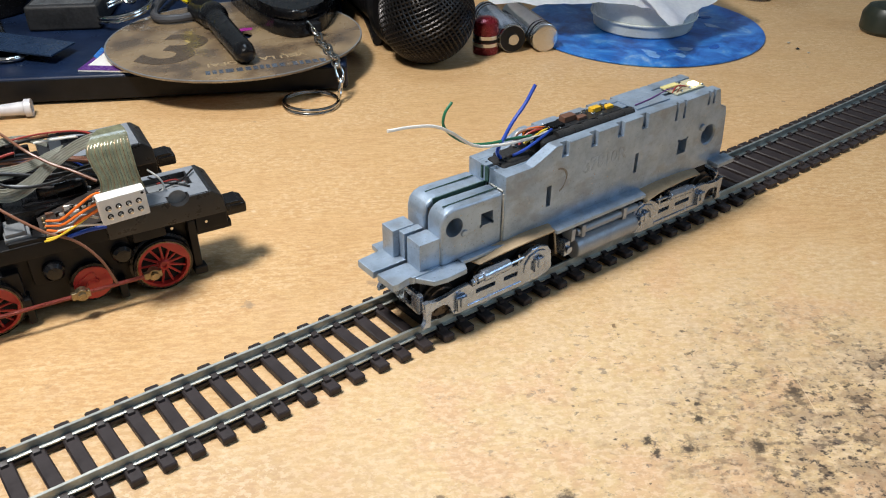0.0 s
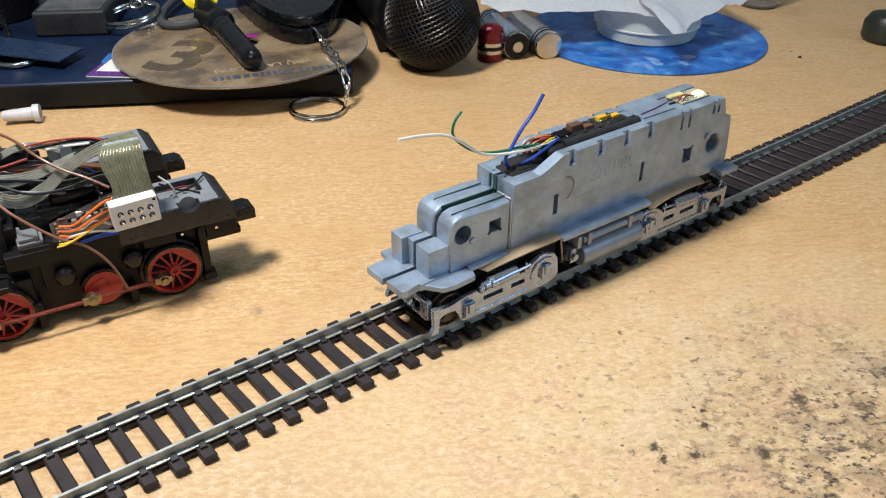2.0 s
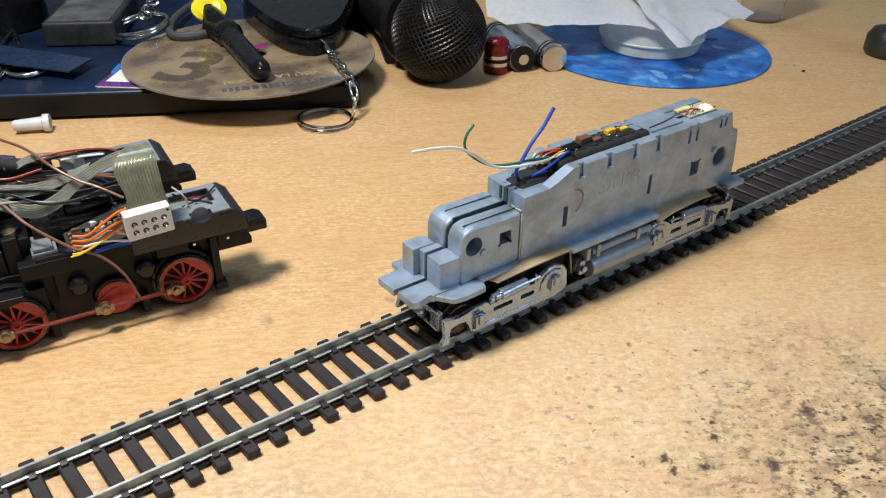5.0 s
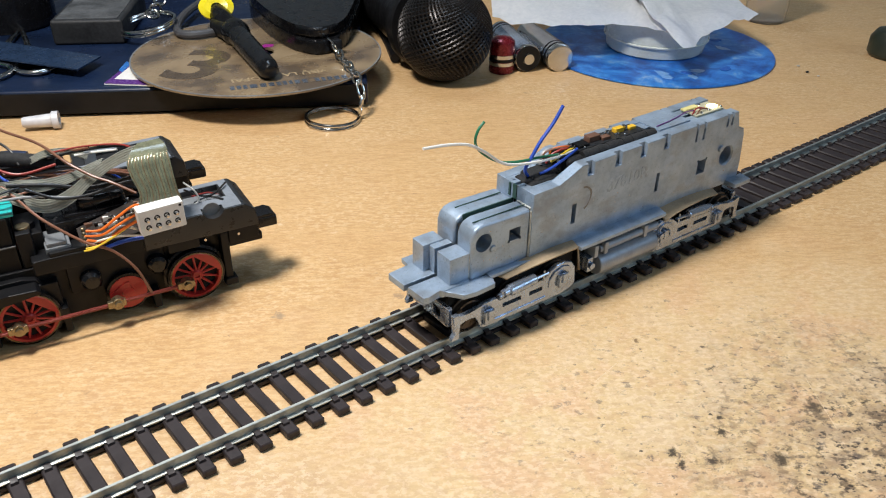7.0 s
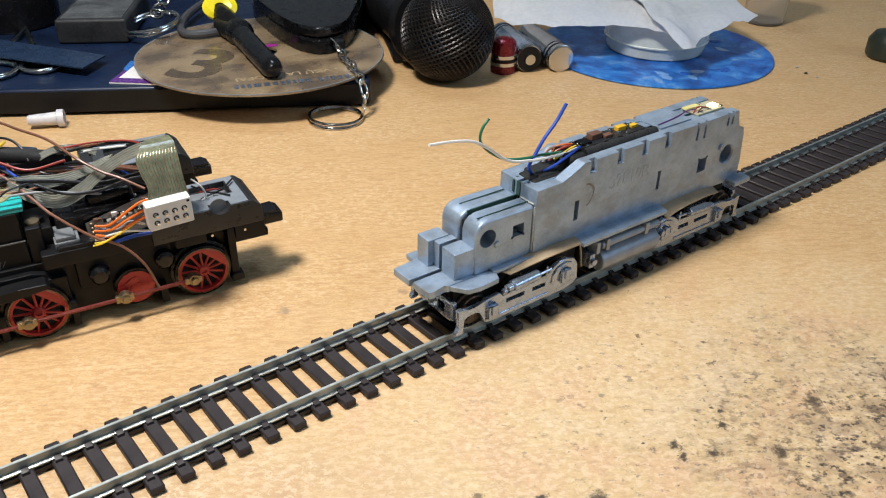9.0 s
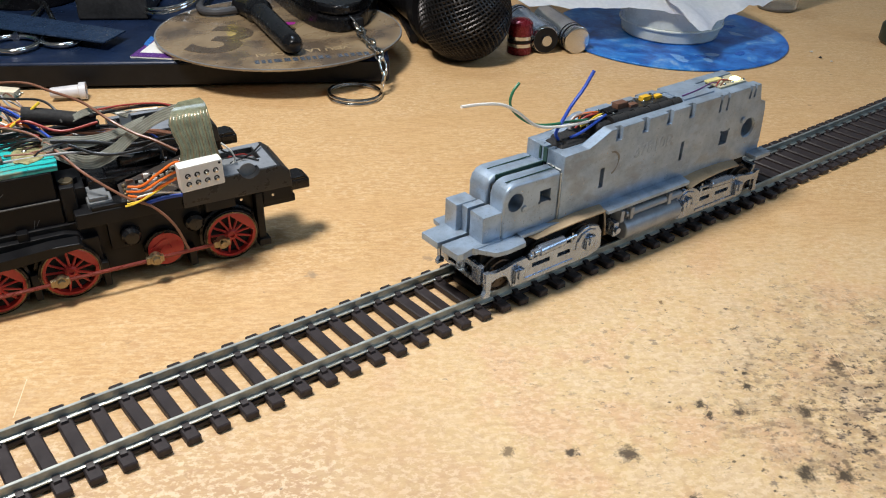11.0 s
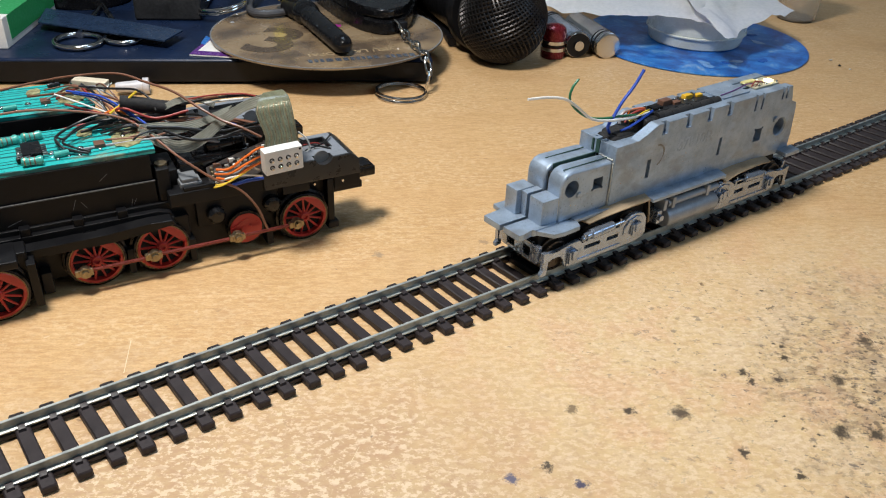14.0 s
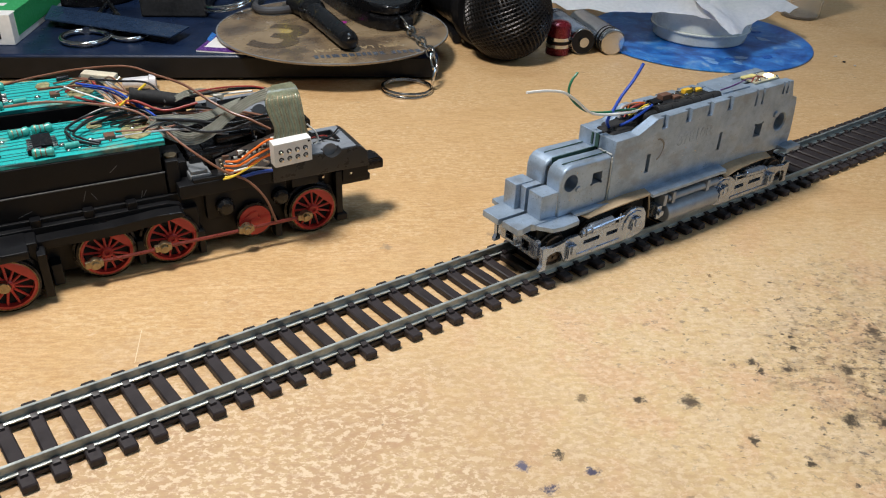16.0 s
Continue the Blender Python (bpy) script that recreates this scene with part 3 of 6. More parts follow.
def chassis_half(side):
    bm = B()
    lo, hi = (-8.0, -4.4) if side < 0 else (4.4, 8.0)
    prism(bm, CAB, lo, hi, 0.35)
    # inner floor of the open top, closed rear top
    a, b = (-4.5, -0.6) if side < 0 else (0.6, 4.5)
    bx(bm, 31.05, 46, a, b, 21, 40.3, 0.2)
    bx(bm, 45.5, 83, a, b, 21, 38.5)
    bx(bm, 82, 117.5, a, b, 21, 44.2, 0.2)
    bx(bm, 117, 122.2, a, b, 21, 37.8, 0.2)
    c, d = (-7.2, -0.6) if side < 0 else (0.6, 8.7)
    prism(bm, HOOD, c, d, 0.9, "y", 3)
    # end blocks and deck plates
    if side < 0:
        bx(bm, 4.2, 10.7, -6.6, -0.6, 19.5, 28.4, 0.35)
        prism(bm, [(-4.8, -7.4), (-5.2, -0.6), (10.5, -0.6), (10.5, -7.6), (1.4, -7.6), (0.8, -6.6), (-3.2, -7.8)], 18.2, 20.4, 0.3, "z")
        prism(bm, [(1.8, -7.4), (5.2, -11.8), (9.0, -12.4), (15.6, -12.0), (17.6, -7.6), (12, -6.6)], 18.4, 20.0, 0.3, "z")
        prism(bm, [(16, -9.2), (16, -6.8), (31.5, -6.8), (31.5, -9.2)], 19.4, 20.4, 0.2, "z")
        prism(bm, [(118.5, -12.2), (126.8, -12.2), (127.6, -7.5), (118.5, -7.5)], 18.6, 20.2, 0.3, "z")
        prism(bm, [(47.0, -12.6), (83.6, -12.6), (85, -7.8), (47.4, -7.8)], 19.3, 20.5, 0.25, "z")
    else:
        bx(bm, 2.4, 9.4, 3.2, 8.5, 19.5, 28.6, 0.35)
        bx(bm, 4.4, 10.5, 0.8, 3.4, 19.5, 28.2, 0.3)
        prism(bm, [(-5.6, 0.6), (-5.9, 7.9), (2.4, 8.6), (10.5, 8.4), (10.5, 0.6)], 18.2, 20.4, 0.3, "z")
        prism(bm, [(1.2, 7.4), (1.6, 12.9), (15.6, 12.9), (17.6, 7.6)], 18.4, 20.0, 0.3, "z")
        prism(bm, [(47.0, 12.6), (83.6, 12.6), (85, 7.8), (47.4, 7.8)], 19.3, 20.5, 0.25, "z")
        prism(bm, [(118.5, 12.2), (126.8, 12.2), (127.6, 7.5), (118.5, 7.5)], 18.6, 20.2, 0.3, "z")
    cut = B()
    s = side
    def slot(x0, x1, z0, z1, depth=7.2, top=8.6):
        bx(cut, x0, x1, *sorted((s * (top - depth), s * 9.6)), z0, z1)
    for x in (51.2, 62.4, 73.0, 83.2):
        bx(cut, x - 0.4, x + 2.2, *sorted((s * 6.5, s * 9.5)), 40.3, 46.5)
    for x in (97.6, 101.2):
        bx(cut, x, x + 1.0, *sorted((s * 7.2, s * 9.5)), 39.0, 46.5)
    for x in (112.6, 115.0):
        bx(cut, x, x + 1.0, *sorted((s * 7.2, s * 9.5)), 40.6, 46.5)
    slot(46.1, 47.8, 26.4, 32.8), slot(81.6, 83.0, 26.3, 32.8), slot(101.4, 105.4, 26.8, 31.6), slot(23.6, 27.6, 27.8, 31.5)
    rod(cut, (116, s * 1.4, 29.9), (116, s * 9.5, 29.9), 3.15, 28)
    rod(cut, (116, s * 7.4, 29.9), (116, s * 8.2, 29.9), 3.1, 28, 3.75)
    for x, z in ((23.6, 27.8), (27.6, 27.8), (101.4, 31.6), (105.4, 31.6)):
        rod(cut, (x, s * 1.4, z), (x, s * 9.6, z), 0.5, 10)
    rod(cut, (14.8, s * 1.4, 30.4), (14.8, s * 9.5, 30.4), 2.75, 28)
    bx(cut, 32.2, 33.0, *sorted((s * 2.0, s * 2.6)), 34, 45)
    return carve(bm, cut)


near_half = spart("chassis_half", chassis_half(-1), M_ALLOY, "dull grey cast alloy half with round and square holes")
far_half = spart("chassis_half", chassis_half(1), M_ALLOY, "dull grey cast alloy half")
bm = B()
bx(bm, 12, 122, -0.75, 0.75, 18, 33.6)
bx(bm, 31.6, 46, -0.75, 0.75, 33, 39.0)
bx(bm, 46, 122, -0.75, 0.75, 30, 37.8)
bx(bm, -3, 12, -0.6, 0.6, 18, 19.3)
spart("insulating_layer", bm, M_NEARBLACK, "black insulating layer between the halves")
bm = B()
for x0, x1, y in ((12.8, 30.8, -4.6), (14.0, 30.0, 4.8)):
    bx(bm, x0, x1, y - 0.16, y + 0.16, 35.9, 36.12)
bx(bm, 13.5, 31, 0.45, 0.8, 33.4, 35.9)
bx(bm, 30.7, 31.3, 1.6, 2.3, 36.2, 40.0)
bx(bm, 30.8, 31.3, -0.9, 0.6, 36, 40.2)
spart("paint_line", bm, M_GREENPAINT, "dark green paint in the joint")
bm = B()
rod(bm, (18.0, -7.0, 27.6), (18.0, -7.7, 27.6), 1.2, 18, 0.9, 0.2)
spart("rivet", bm, M_ALLOY, "", near_half)
bm = B()
rod(bm, (112.0, -7.8, 33.4), (112.0, -8.7, 33.4), 1.3, 18, 1.0, 0.2)
spart("rivet", bm, M_ALLOY, "", near_half)
lettering("cast_number", "37810R", 5.6, 0.045, M_ALLOY, silver, at_mm(68.5 - LX, -8.02, 34.6 - RAIL_TOP, 90, -1, 0), "raised cast part number")

# pale flux along the joints, an oil ring and small nicks
M_FLUXWHITE = worn("dried_pale_flux", (0.50, 0.52, 0.50), 0.5, 0.1, 0.35, 600.0, 1800.0, 0.5)
rnd = random.Random(12)
bm = B()
wire(bm, [(30.95, -7.35 + rnd.uniform(-0.1, 0.1), 20.8 + 1.6 * k) for k in range(10)], 0.3, 6)
wire(bm, [(30.9, -7.0 + 0.9 * k, 35.9 + rnd.uniform(-0.1, 0.1)) for k in range(7)], 0.28, 6)
wire(bm, [(10.6, -6.4 + rnd.uniform(-0.1, 0.1), 20.4 + 0.9 * k) for k in range(9)], 0.26, 6)
spart("flux_line", bm, M_FLUXWHITE, "pale flux in the joints")
bm = B()
for k in range(26):
    x, z, r = rnd.uniform(33, 120), rnd.uniform(21, 41), rnd.uniform(0.12, 0.3)
    rod(bm, (x, -7.9, z), (x, -8.06, z), r, 8, r * 0.6)
for k in range(10):
    x, z, r = rnd.uniform(12, 30), rnd.uniform(21, 34), rnd.uniform(0.12, 0.26)
    rod(bm, (x, -7.1, z), (x, -7.27, z), r, 8, r * 0.6)
spart("bright_nick", bm, M_STEEL, "small bright nicks", near_half)
bm = B()
arc = [radians(a) for a in range(-75, 100, 12)]
strap(bm, [((50.0 + 3.0 * math.cos(a), -8.03, 33.6 + 3.3 * math.sin(a)), (50.0 + (3.5 + 0.3 * math.sin(3 * a)) * math.cos(a), -8.03, 33.6 + 3.9 * math.sin(a))) for a in arc], 0.04, 2)
spart("oil_stain", bm, worn("brown_oil_stain", (0.19, 0.19, 0.18), 0.35, 0.3, 0.5, 500.0), "brownish oil ring", near_half)

# dark gearbox core between the bogies
bm = B()
bx(bm, 4, 120, -6.6, 6.6, 9.5, 19.4, 0.5)
bx(bm, 50, 84, -8.5, 8.5, 8.5, 19.2, 0.5)
spart("gear_housing", bm, M_NEARBLACK, "dark gear housing")

# lid and seams on the rear top
bm = B()
bx(bm, 85, 99.5, -3.6, 4.8, 44.2, 44.75, 0.15)
bx(bm, 91.0, 91.4, -3.2, 4.4, 44.7, 44.8)
bx(bm, 97.2, 97.6, 0.0, 4.0, 44.7, 44.8)
spart("roof_lid", bm, M_ALLOY)
bm = B()
wire(bm, [(86, -1.6, 45.0), (93, -0.9, 45.0), (99, 0.2, 45.0), (103, 0.6, 45.3), (106, 0.0, 45.2)], 0.18)
spart("violet_lead", bm, WIRE["violet"])

# the lamp on the rear top
bm = B()
bx(bm, 103.5, 116.6, -3.0, 3.6, 44.3, 44.9, 0.15)
lamp_base = spart("lamp_board", bm, worn("yellowed_board", (0.46, 0.43, 0.30), 0.4), "small yellowed lamp board")
n = Nodes("lit_lamp", 0.3)
n.set("Base Color", (0.9, 0.8, 0.45, 1)), n.set("Emission Color", (1.0, 0.82, 0.36, 1)), n.set("Emission Strength", LAMP_GLOW)
bm = B()
bx(bm, 112.4, 115.4, -1.6, 0.9, 44.8, 45.6, 0.35)
spart("lamp_diode", bm, n.mat, "warm white glowing diode", lamp_base)
bm = B()
bx(bm, 102.6, 109.4, 1.2, 3.4, 44.8, 45.6, 0.4)
spart("yellow_block", bm, worn("pale_yellow_resin", (0.66, 0.58, 0.24), 0.35), "pale yellow resin block", lamp_base)
for x, y, r in ((106.2, -2.2, 0.55), (110.4, -1.9, 0.6), (110.8, 2.4, 0.5), (116.0, -2.2, 0.5), (108.6, 0.2, 0.45)):
    bm = B()
    bmesh.ops.create_uvsphere(bm, u_segments=12, v_segments=8, radius=r, matrix=Matrix.Translation((x, y, 45.0)))
    spart("solder_joint", bm, M_STEEL, "", lamp_base)
for colour, path in (("red", [(103.2, -1.2, 44.8), (106.4, -0.2, 45.9), (109.6, -0.8, 45.5)]), ("brown", [(104.2, -2.0, 44.8), (107.4, -1.2, 45.8), (110.4, -1.8, 45.3)])):
    bm = B()
    wire(bm, path, 0.22)
    spart(colour + "_lead", bm, WIRE[colour], "", lamp_base)

# the decoder in black sleeving
bm = B()
bx(bm, 47.5, 83.4, -3.9, 4.2, 38.6, 44.4, 1.4, 3)
for x in range(53, 83, 2):
    rod(bm, (x, -2.9, 44.0), (x + 2.2, -2.9 + 0.15 * math.sin(x), 44.1 + 0.12 * math.cos(2.1 * x)), 1.6 + 0.12 * math.sin(1.3 * x), 14)
for x in range(60, 80, 2):
    rod(bm, (x, 4.2, 44.2), (x + 2.2, 4.2 + 0.1 * math.sin(x), 44.3), 0.8, 10)
decoder = spart("decoder", bm, M_TAPE, "decoder in black heat-shrink sleeving")
M_PCB = worn("dark_circuit_board", (0.015, 0.016, 0.018), 0.35, 0.0, 0.4, 600.0)
bm = B()
bx(bm, 46, 80.0, -1.6, 3.6, 44.2, 45.3, 0.2)
board = spart("circuit_board", bm, M_PCB, "", decoder)
M_BROWNCAP = worn("brown_ceramic", (0.14, 0.07, 0.045), 0.4)
M_YELLOWCAP = worn("yellow_tantalum", (0.72, 0.42, 0.03), 0.4)
for x, y, w, d, t, mat, name in ((61.5, 1.8, 4.4, 2.6, 1.8, M_BROWNCAP, "capacitor"), (65.4, 0.4, 3.2, 2.0, 1.0, M_BROWNCAP, "capacitor"), (72.5, 1.9, 3.6, 2.0, 1.5, M_YELLOWCAP, "yellow_capacitor"), (77.6, 1.4, 3.0, 1.8, 1.0, M_YELLOWCAP, "yellow_capacitor"),
                                 (56, 0.8, 4.4, 3.2, 0.9, M_BLACKGLOSS, "chip"), (51.5, 0.2, 2.6, 2.2, 0.8, M_BLACKGLOSS, "chip"), (68.6, 2.4, 1.4, 1.0, 1.2, M_STEEL, "solder_end"), (75.2, 1.8, 0.8, 1.8, 1.6, M_STEEL, "solder_end")):
    bm = B()
    bx(bm, x - w / 2, x + w / 2, y - d / 2, y + d / 2, 45.2, 45.2 + t, 0.25)
    spart(name, bm, mat, "", board)
rnd = random.Random(3)
for i in range(16):
    bm = B()
    x, y = rnd.uniform(47, 76), rnd.uniform(-1.3, 3.2)
    bmesh.ops.create_uvsphere(bm, u_segments=8, v_segments=6, radius=rnd.uniform(0.25, 0.5), matrix=Matrix.Translation((x, y, 45.4)))
    spart("solder_blob", bm, M_STEEL, "", board)
bm = B()
bx(bm, 33.5, 47, -3.8, 3.8, 38.4, 40.9, 1.0, 3)
bx(bm, 36, 44, -3.2, 4.4, 39.5, 41.6, 1.1, 3)
spart("cloth_tape", bm, M_TAPE, "black cloth tape in the open top")

# loose wires
for colour, path, r in (
    ("blue", [(36, 0.6, 41.2)] + [(34.3, 0, 43.8), (36.7, 0, 47.5), (39.4, 0, 51.2), (43.4, 0, 55.3), (46.6, 0, 59.8)], 0.5),
    ("green", [(19, 0, 61.5), (16.9, 0, 59.2), (16.4, 0, 56), (19.1, 0, 52.5), (24.6, 0, 48.8), (31.3, 0, 47), (39.1, 0, 46.2), (46.3, 0, 45.2)], 0.38),
    ("white", [(-0.6, -1, 59.3), (6.5, -1, 58.5), (13.1, -1, 56.9), (18.4, -1, 53.7), (25.3, -1, 48.5), (32.4, -1, 46.4), (41.3, -1, 45.3), (51.2, -1, 45)], 0.42),
    ("blue", [(38.5, -1.5, 42.0), (42, -2.2, 43.0), (48, -1.8, 44.6), (53, -0.8, 45.6)], 0.42),
    ("copper", [(43.5, 2.6, 42.4), (43.4, 2.4, 45.4), (47, 1.4, 46.4), (51, 0.6, 45.6)], 0.26),
    ("orange", [(45.6, 3.0, 43.0), (46.2, 2.2, 46.0), (49.4, 1.4, 46.4), (52.6, 1.2, 45.6)], 0.24),
    ("yellow", [(44, 0.2, 43.4), (47, -0.8, 45.2), (50, -0.6, 45.9), (53, 0.0, 45.5)], 0.36),
    ("red", [(43.5, 1.6, 42.6), (45.6, 1.4, 45.0), (49, 0.4, 46.2), (51.5, 0.6, 45.4)], 0.36),
    ("grey", [(42.5, 2.8, 42.0), (43.6, 3.4, 44.6), (46, 3.2, 45.8), (50, 2.2, 45.6)], 0.5),
    ("white", [(45.5, -0.8, 43.6), (48.5, -1.2, 45.4), (52.5, -0.8, 45.5)], 0.3),
):
    bm = B()
    wire(bm, path, r)
    spart(colour + "_wire", bm, WIRE[colour], "thin %s wire" % colour)

# card strips under the body
for rows in (
    [((21.0, -10.4, 18.2), (18.6, -7.4, 19.2)), ((28, -11.2, 19.4), (28, -7.4, 20.3)), ((38, -11.8, 20.2), (38, -7.4, 20.9)), ((47.6, -11.4, 19.9), (47.6, -7.4, 20.6))],
    [((84.5, -12.2, 17.0), (84.5, -7.4, 19.2)), ((92, -11.9, 18.4), (92, -7.4, 20.0)), ((104, -11.2, 18.6), (104, -7.4, 19.8)), ((112, -10.6, 17.8), (112, -7.4, 19.0))],
    [((49, -9.4, 18.6), (49, -9.0, 18.8)), ((49.6, -9.8, 14), (49.6, -9.4, 14)), ((50.4, -9.6, 10), (50.4, -9.2, 10))],
):
    bm = B()
    strap(bm, rows, 0.45)
    spart("card_strip", bm, M_TAN, "tan insulating card strip")

# ---- the bogies ----


def bogie(x0, flip):
    """A three-axle bogie frame with its side frames; x0 its front end, flip turns it about."""
    def fx(x):
        return x0 + (46 - x if flip else x)

    def pr(bm, pts, a, b, bev=0.25):
        prism(bm, [(fx(x), z) for x, z in pts], a, b, bev, "y", 1)
    def bpart(name, bm, material, label="", parent=None):
        bmesh.ops.transform(bm, matrix=Matrix.Translation((0, 0, 6)) @ Matrix.Diagonal((1, 1, 0.92, 1)) @ Matrix.Translation((0, 0, -6)), verts=bm.verts)
        return spart(name, bm, material, label, parent)
    bm = B()
    for a, b in ((-8, -6.6), (6.6, 8)):
        bx(bm, *sorted((fx(0.6), fx(2.0))), a - 1.2, b + 1.2, 9.5, 15.8, 0.2)
    bx(bm, *sorted((fx(0.5), fx(1.8))), -9.4, 9.4, 13.8, 15.8, 0.25)
    bx(bm, *sorted((fx(0.9), fx(2.1))), -8.0, 8.0, 8.6, 10.0, 0.2)
    bx(bm, *sorted((fx(0.7), fx(2.0))), -2.0, 2.0, 9.0, 15.0, 0.2)
    frame_ob = bpart("bogie_frame", bm, M_BOGIE, "grey satin bogie frame")
    for s in (-1, 1):
        y0, y1 = sorted((s * 10.2, s * 11.6))
        o0, o1 = sorted((s * 11.3, s * 12.8))
        bm = B()
        pr(bm, [(0.6, 14.6), (2.4, 14.6), (2.8, 13.6), (5.4, 13.4), (8.0, 14.0), (11.0, 15.0), (15.4, 15.2), (16.2, 13.4), (18.0, 13.4), (19.5, 14.4), (33.0, 14.4), (35.0, 16.6), (37.4, 17.8), (40.6, 18.0), (43.4, 17.0), (45.0, 14.4), (45.6, 8.6), (44.0, 7.0), (40.0, 6.3), (12.0, 6.0), (10.0, 6.4), (9.0, 9.6), (8.2, 11.4), (6.6, 11.9), (4.4, 11.7), (2.7, 11.0), (2.4, 8.0), (2.8, 6.4), (2.8, 5.7), (0.2, 5.6), (0.2, 6.8), (1.4, 7.8), (1.0, 11.0)], y0, y1)
        cut = B()
        for a, b in ((17.6, 24.4), (27.4, 32.4)):
            bx(cut, *sorted((fx(a), fx(b))), *sorted((s * 9.9, s * 12.4)), 10.7, 12.2)
        bm = carve(bm, cut)
        pr(bm, [(34.6, 10.6), (34.8, 13.6), (36.4, 16.0), (39.6, 17.0), (42.2, 16.2), (43.4, 13.6), (42.4, 13.4), (41.0, 15.2), (38.4, 15.4), (36.8, 13.8), (36.2, 10.6)], *sorted((s * 11.5, s * 12.0)), 0.15)
        pr(bm, [(10.4, 6.6), (33.8, 6.9), (33.8, 8.0), (10.2, 7.8)], *sorted((s * 11.5, s * 11.9)), 0.1)
        bpart("side_frame", bm, M_BOGIE, "", frame_ob)
        # added near-black plate that imitates the shade behind the slots
        bm = B()
        pr(bm, [(12.5, 6.6), (11.8, 11.5), (16, 12.6), (36, 12.6), (39, 15.0), (44.6, 15.0), (44.6, 7.0)], *sorted((s * 9.75, s * 10.1)), 0)
        bpart("slot_shade_plate", bm, M_NEARBLACK, "", frame_ob)
        for c, z in ((12.4, 10.2), (39.8, 12.2)):
            bm = B()
            bx(bm, *sorted((fx(c - 1.8), fx(c + 1.8))), o0, o1 + 0.2 * s, z - 2.6, z + 2.2, 0.5)
            bx(bm, *sorted((fx(c - 1.0), fx(c + 1.0))), *sorted((s * 12.4, s * 13.4)), z - 0.8, z + 2.6, 0.3)
            bpart("journal_box", bm, M_BOGIE, "", frame_ob)
        bm = B()
        rod(bm, (fx(19.5), s * 11.6, 16.0), (fx(29.0), s * 11.6, 16.6), 1.75, 20, bev=0.4)
        rod(bm, (fx(17.6), s * 11.6, 15.9), (fx(19.6), s * 11.6, 16.0), 1.15, 16, bev=0.25)
        rod(bm, (fx(15.8), s * 11.6, 15.2), (fx(17.0), s * 11.6, 15.4), 1.0, 14, bev=0.25)
        rod(bm, (fx(17.0), s * 11.6, 15.4), (fx(34.0), s * 11.6, 16.6), 0.6, 10)
        rod(bm, (fx(17.2), s * 11.6, 14.2), (fx(17.2), s * 11.6, 16.8), 0.55, 10)
        rod(bm, (fx(32.6), s * 11.6, 14.2), (fx(32.6), s * 11.6, 18.0), 0.35, 10)
        bpart("brake_cylinder", bm, M_BOGIE, "shiny grey brake cylinder", frame_ob)
    axles = []
    for c in (7.6, 23.6, 39.6):
        bm = B()
        for s in (-1, 1):
            flip_y = Matrix.Rotation(radians(-90 * s), 4, "X")
            lathe(bm, [(0.0, 7.0), (5.6, 7.0), (5.6, 7.7), (5.05, 7.9), (4.95, 9.4), (4.5, 9.5), (4.2, 9.0), (1.6, 9.0), (1.5, 9.9), (0.0, 9.9)], 36, flip_y)
            for k in range(6):
                a = k * math.pi / 3
                rod(bm, (2.8 * math.cos(a), s * 9.0, 2.8 * math.sin(a)), (2.8 * math.cos(a), s * 9.35, 2.8 * math.sin(a)), 0.7, 8)
        rod(bm, (0, -8, 0), (0, 8, 0), 1.0, 10)
        w = part("wheelset", bm, M_WHEEL, silver, "dark brown-tinted steel wheelset", at_mm(fx(c) - LX, 0, 5.05))
        axles.append((w, fx(c) - LX))
    return axles


M_WHEEL = worn("dark_wheel_steel", (0.09, 0.072, 0.058), 0.35, 0.8, 0.35, 300.0)
AXLES = bogie(1.4, False) + bogie(78.6, True)

# tank between the bogies
bm = B()
rod(bm, (55.2, -10.4, 11.0), (80.8, -10.4, 11.0), 3.6, 28, bev=0.9)
M_TANK = worn("satin_grey_paint", (0.30, 0.335, 0.385), 0.4, 0.45, 0.2, 200.0, 1500.0, 0.15)
tank = spart("fuel_tank", bm, M_TANK, "round grey fuel tank")
for y, z, r, x0, x1 in ((-11.0, 16.2, 1.25, 56, 81.6), (-9.2, 17.6, 0.8, 55, 80)):
    bm = B()
    rod(bm, (x0, y, z), (x1, y, z), r, 14, bev=0.2)
    spart("pipe", bm, M_TANK, "", tank)
for x in (53.0, 57.2, 74.4):
    bm = B()
    bx(bm, x, x + 1.6, -12.6, -8.4, 14.6, 18.6, 0.3)
    spart("bracket", bm, M_TANK, "", tank)
for x0, x1 in ((51.0, 53.4), (82.4, 83.6)):
    bm = B()
    bx(bm, x0, x1, -12.2, -7.6, 10.0, 15.0, 0.5)
    rod(bm, ((x0 + x1) / 2, -11.6, 12.4), ((x0 + x1) / 2, -13.2, 12.4), 1.1, 14, bev=0.25)
    spart("tank_end", bm, M_BOGIE, "", tank)

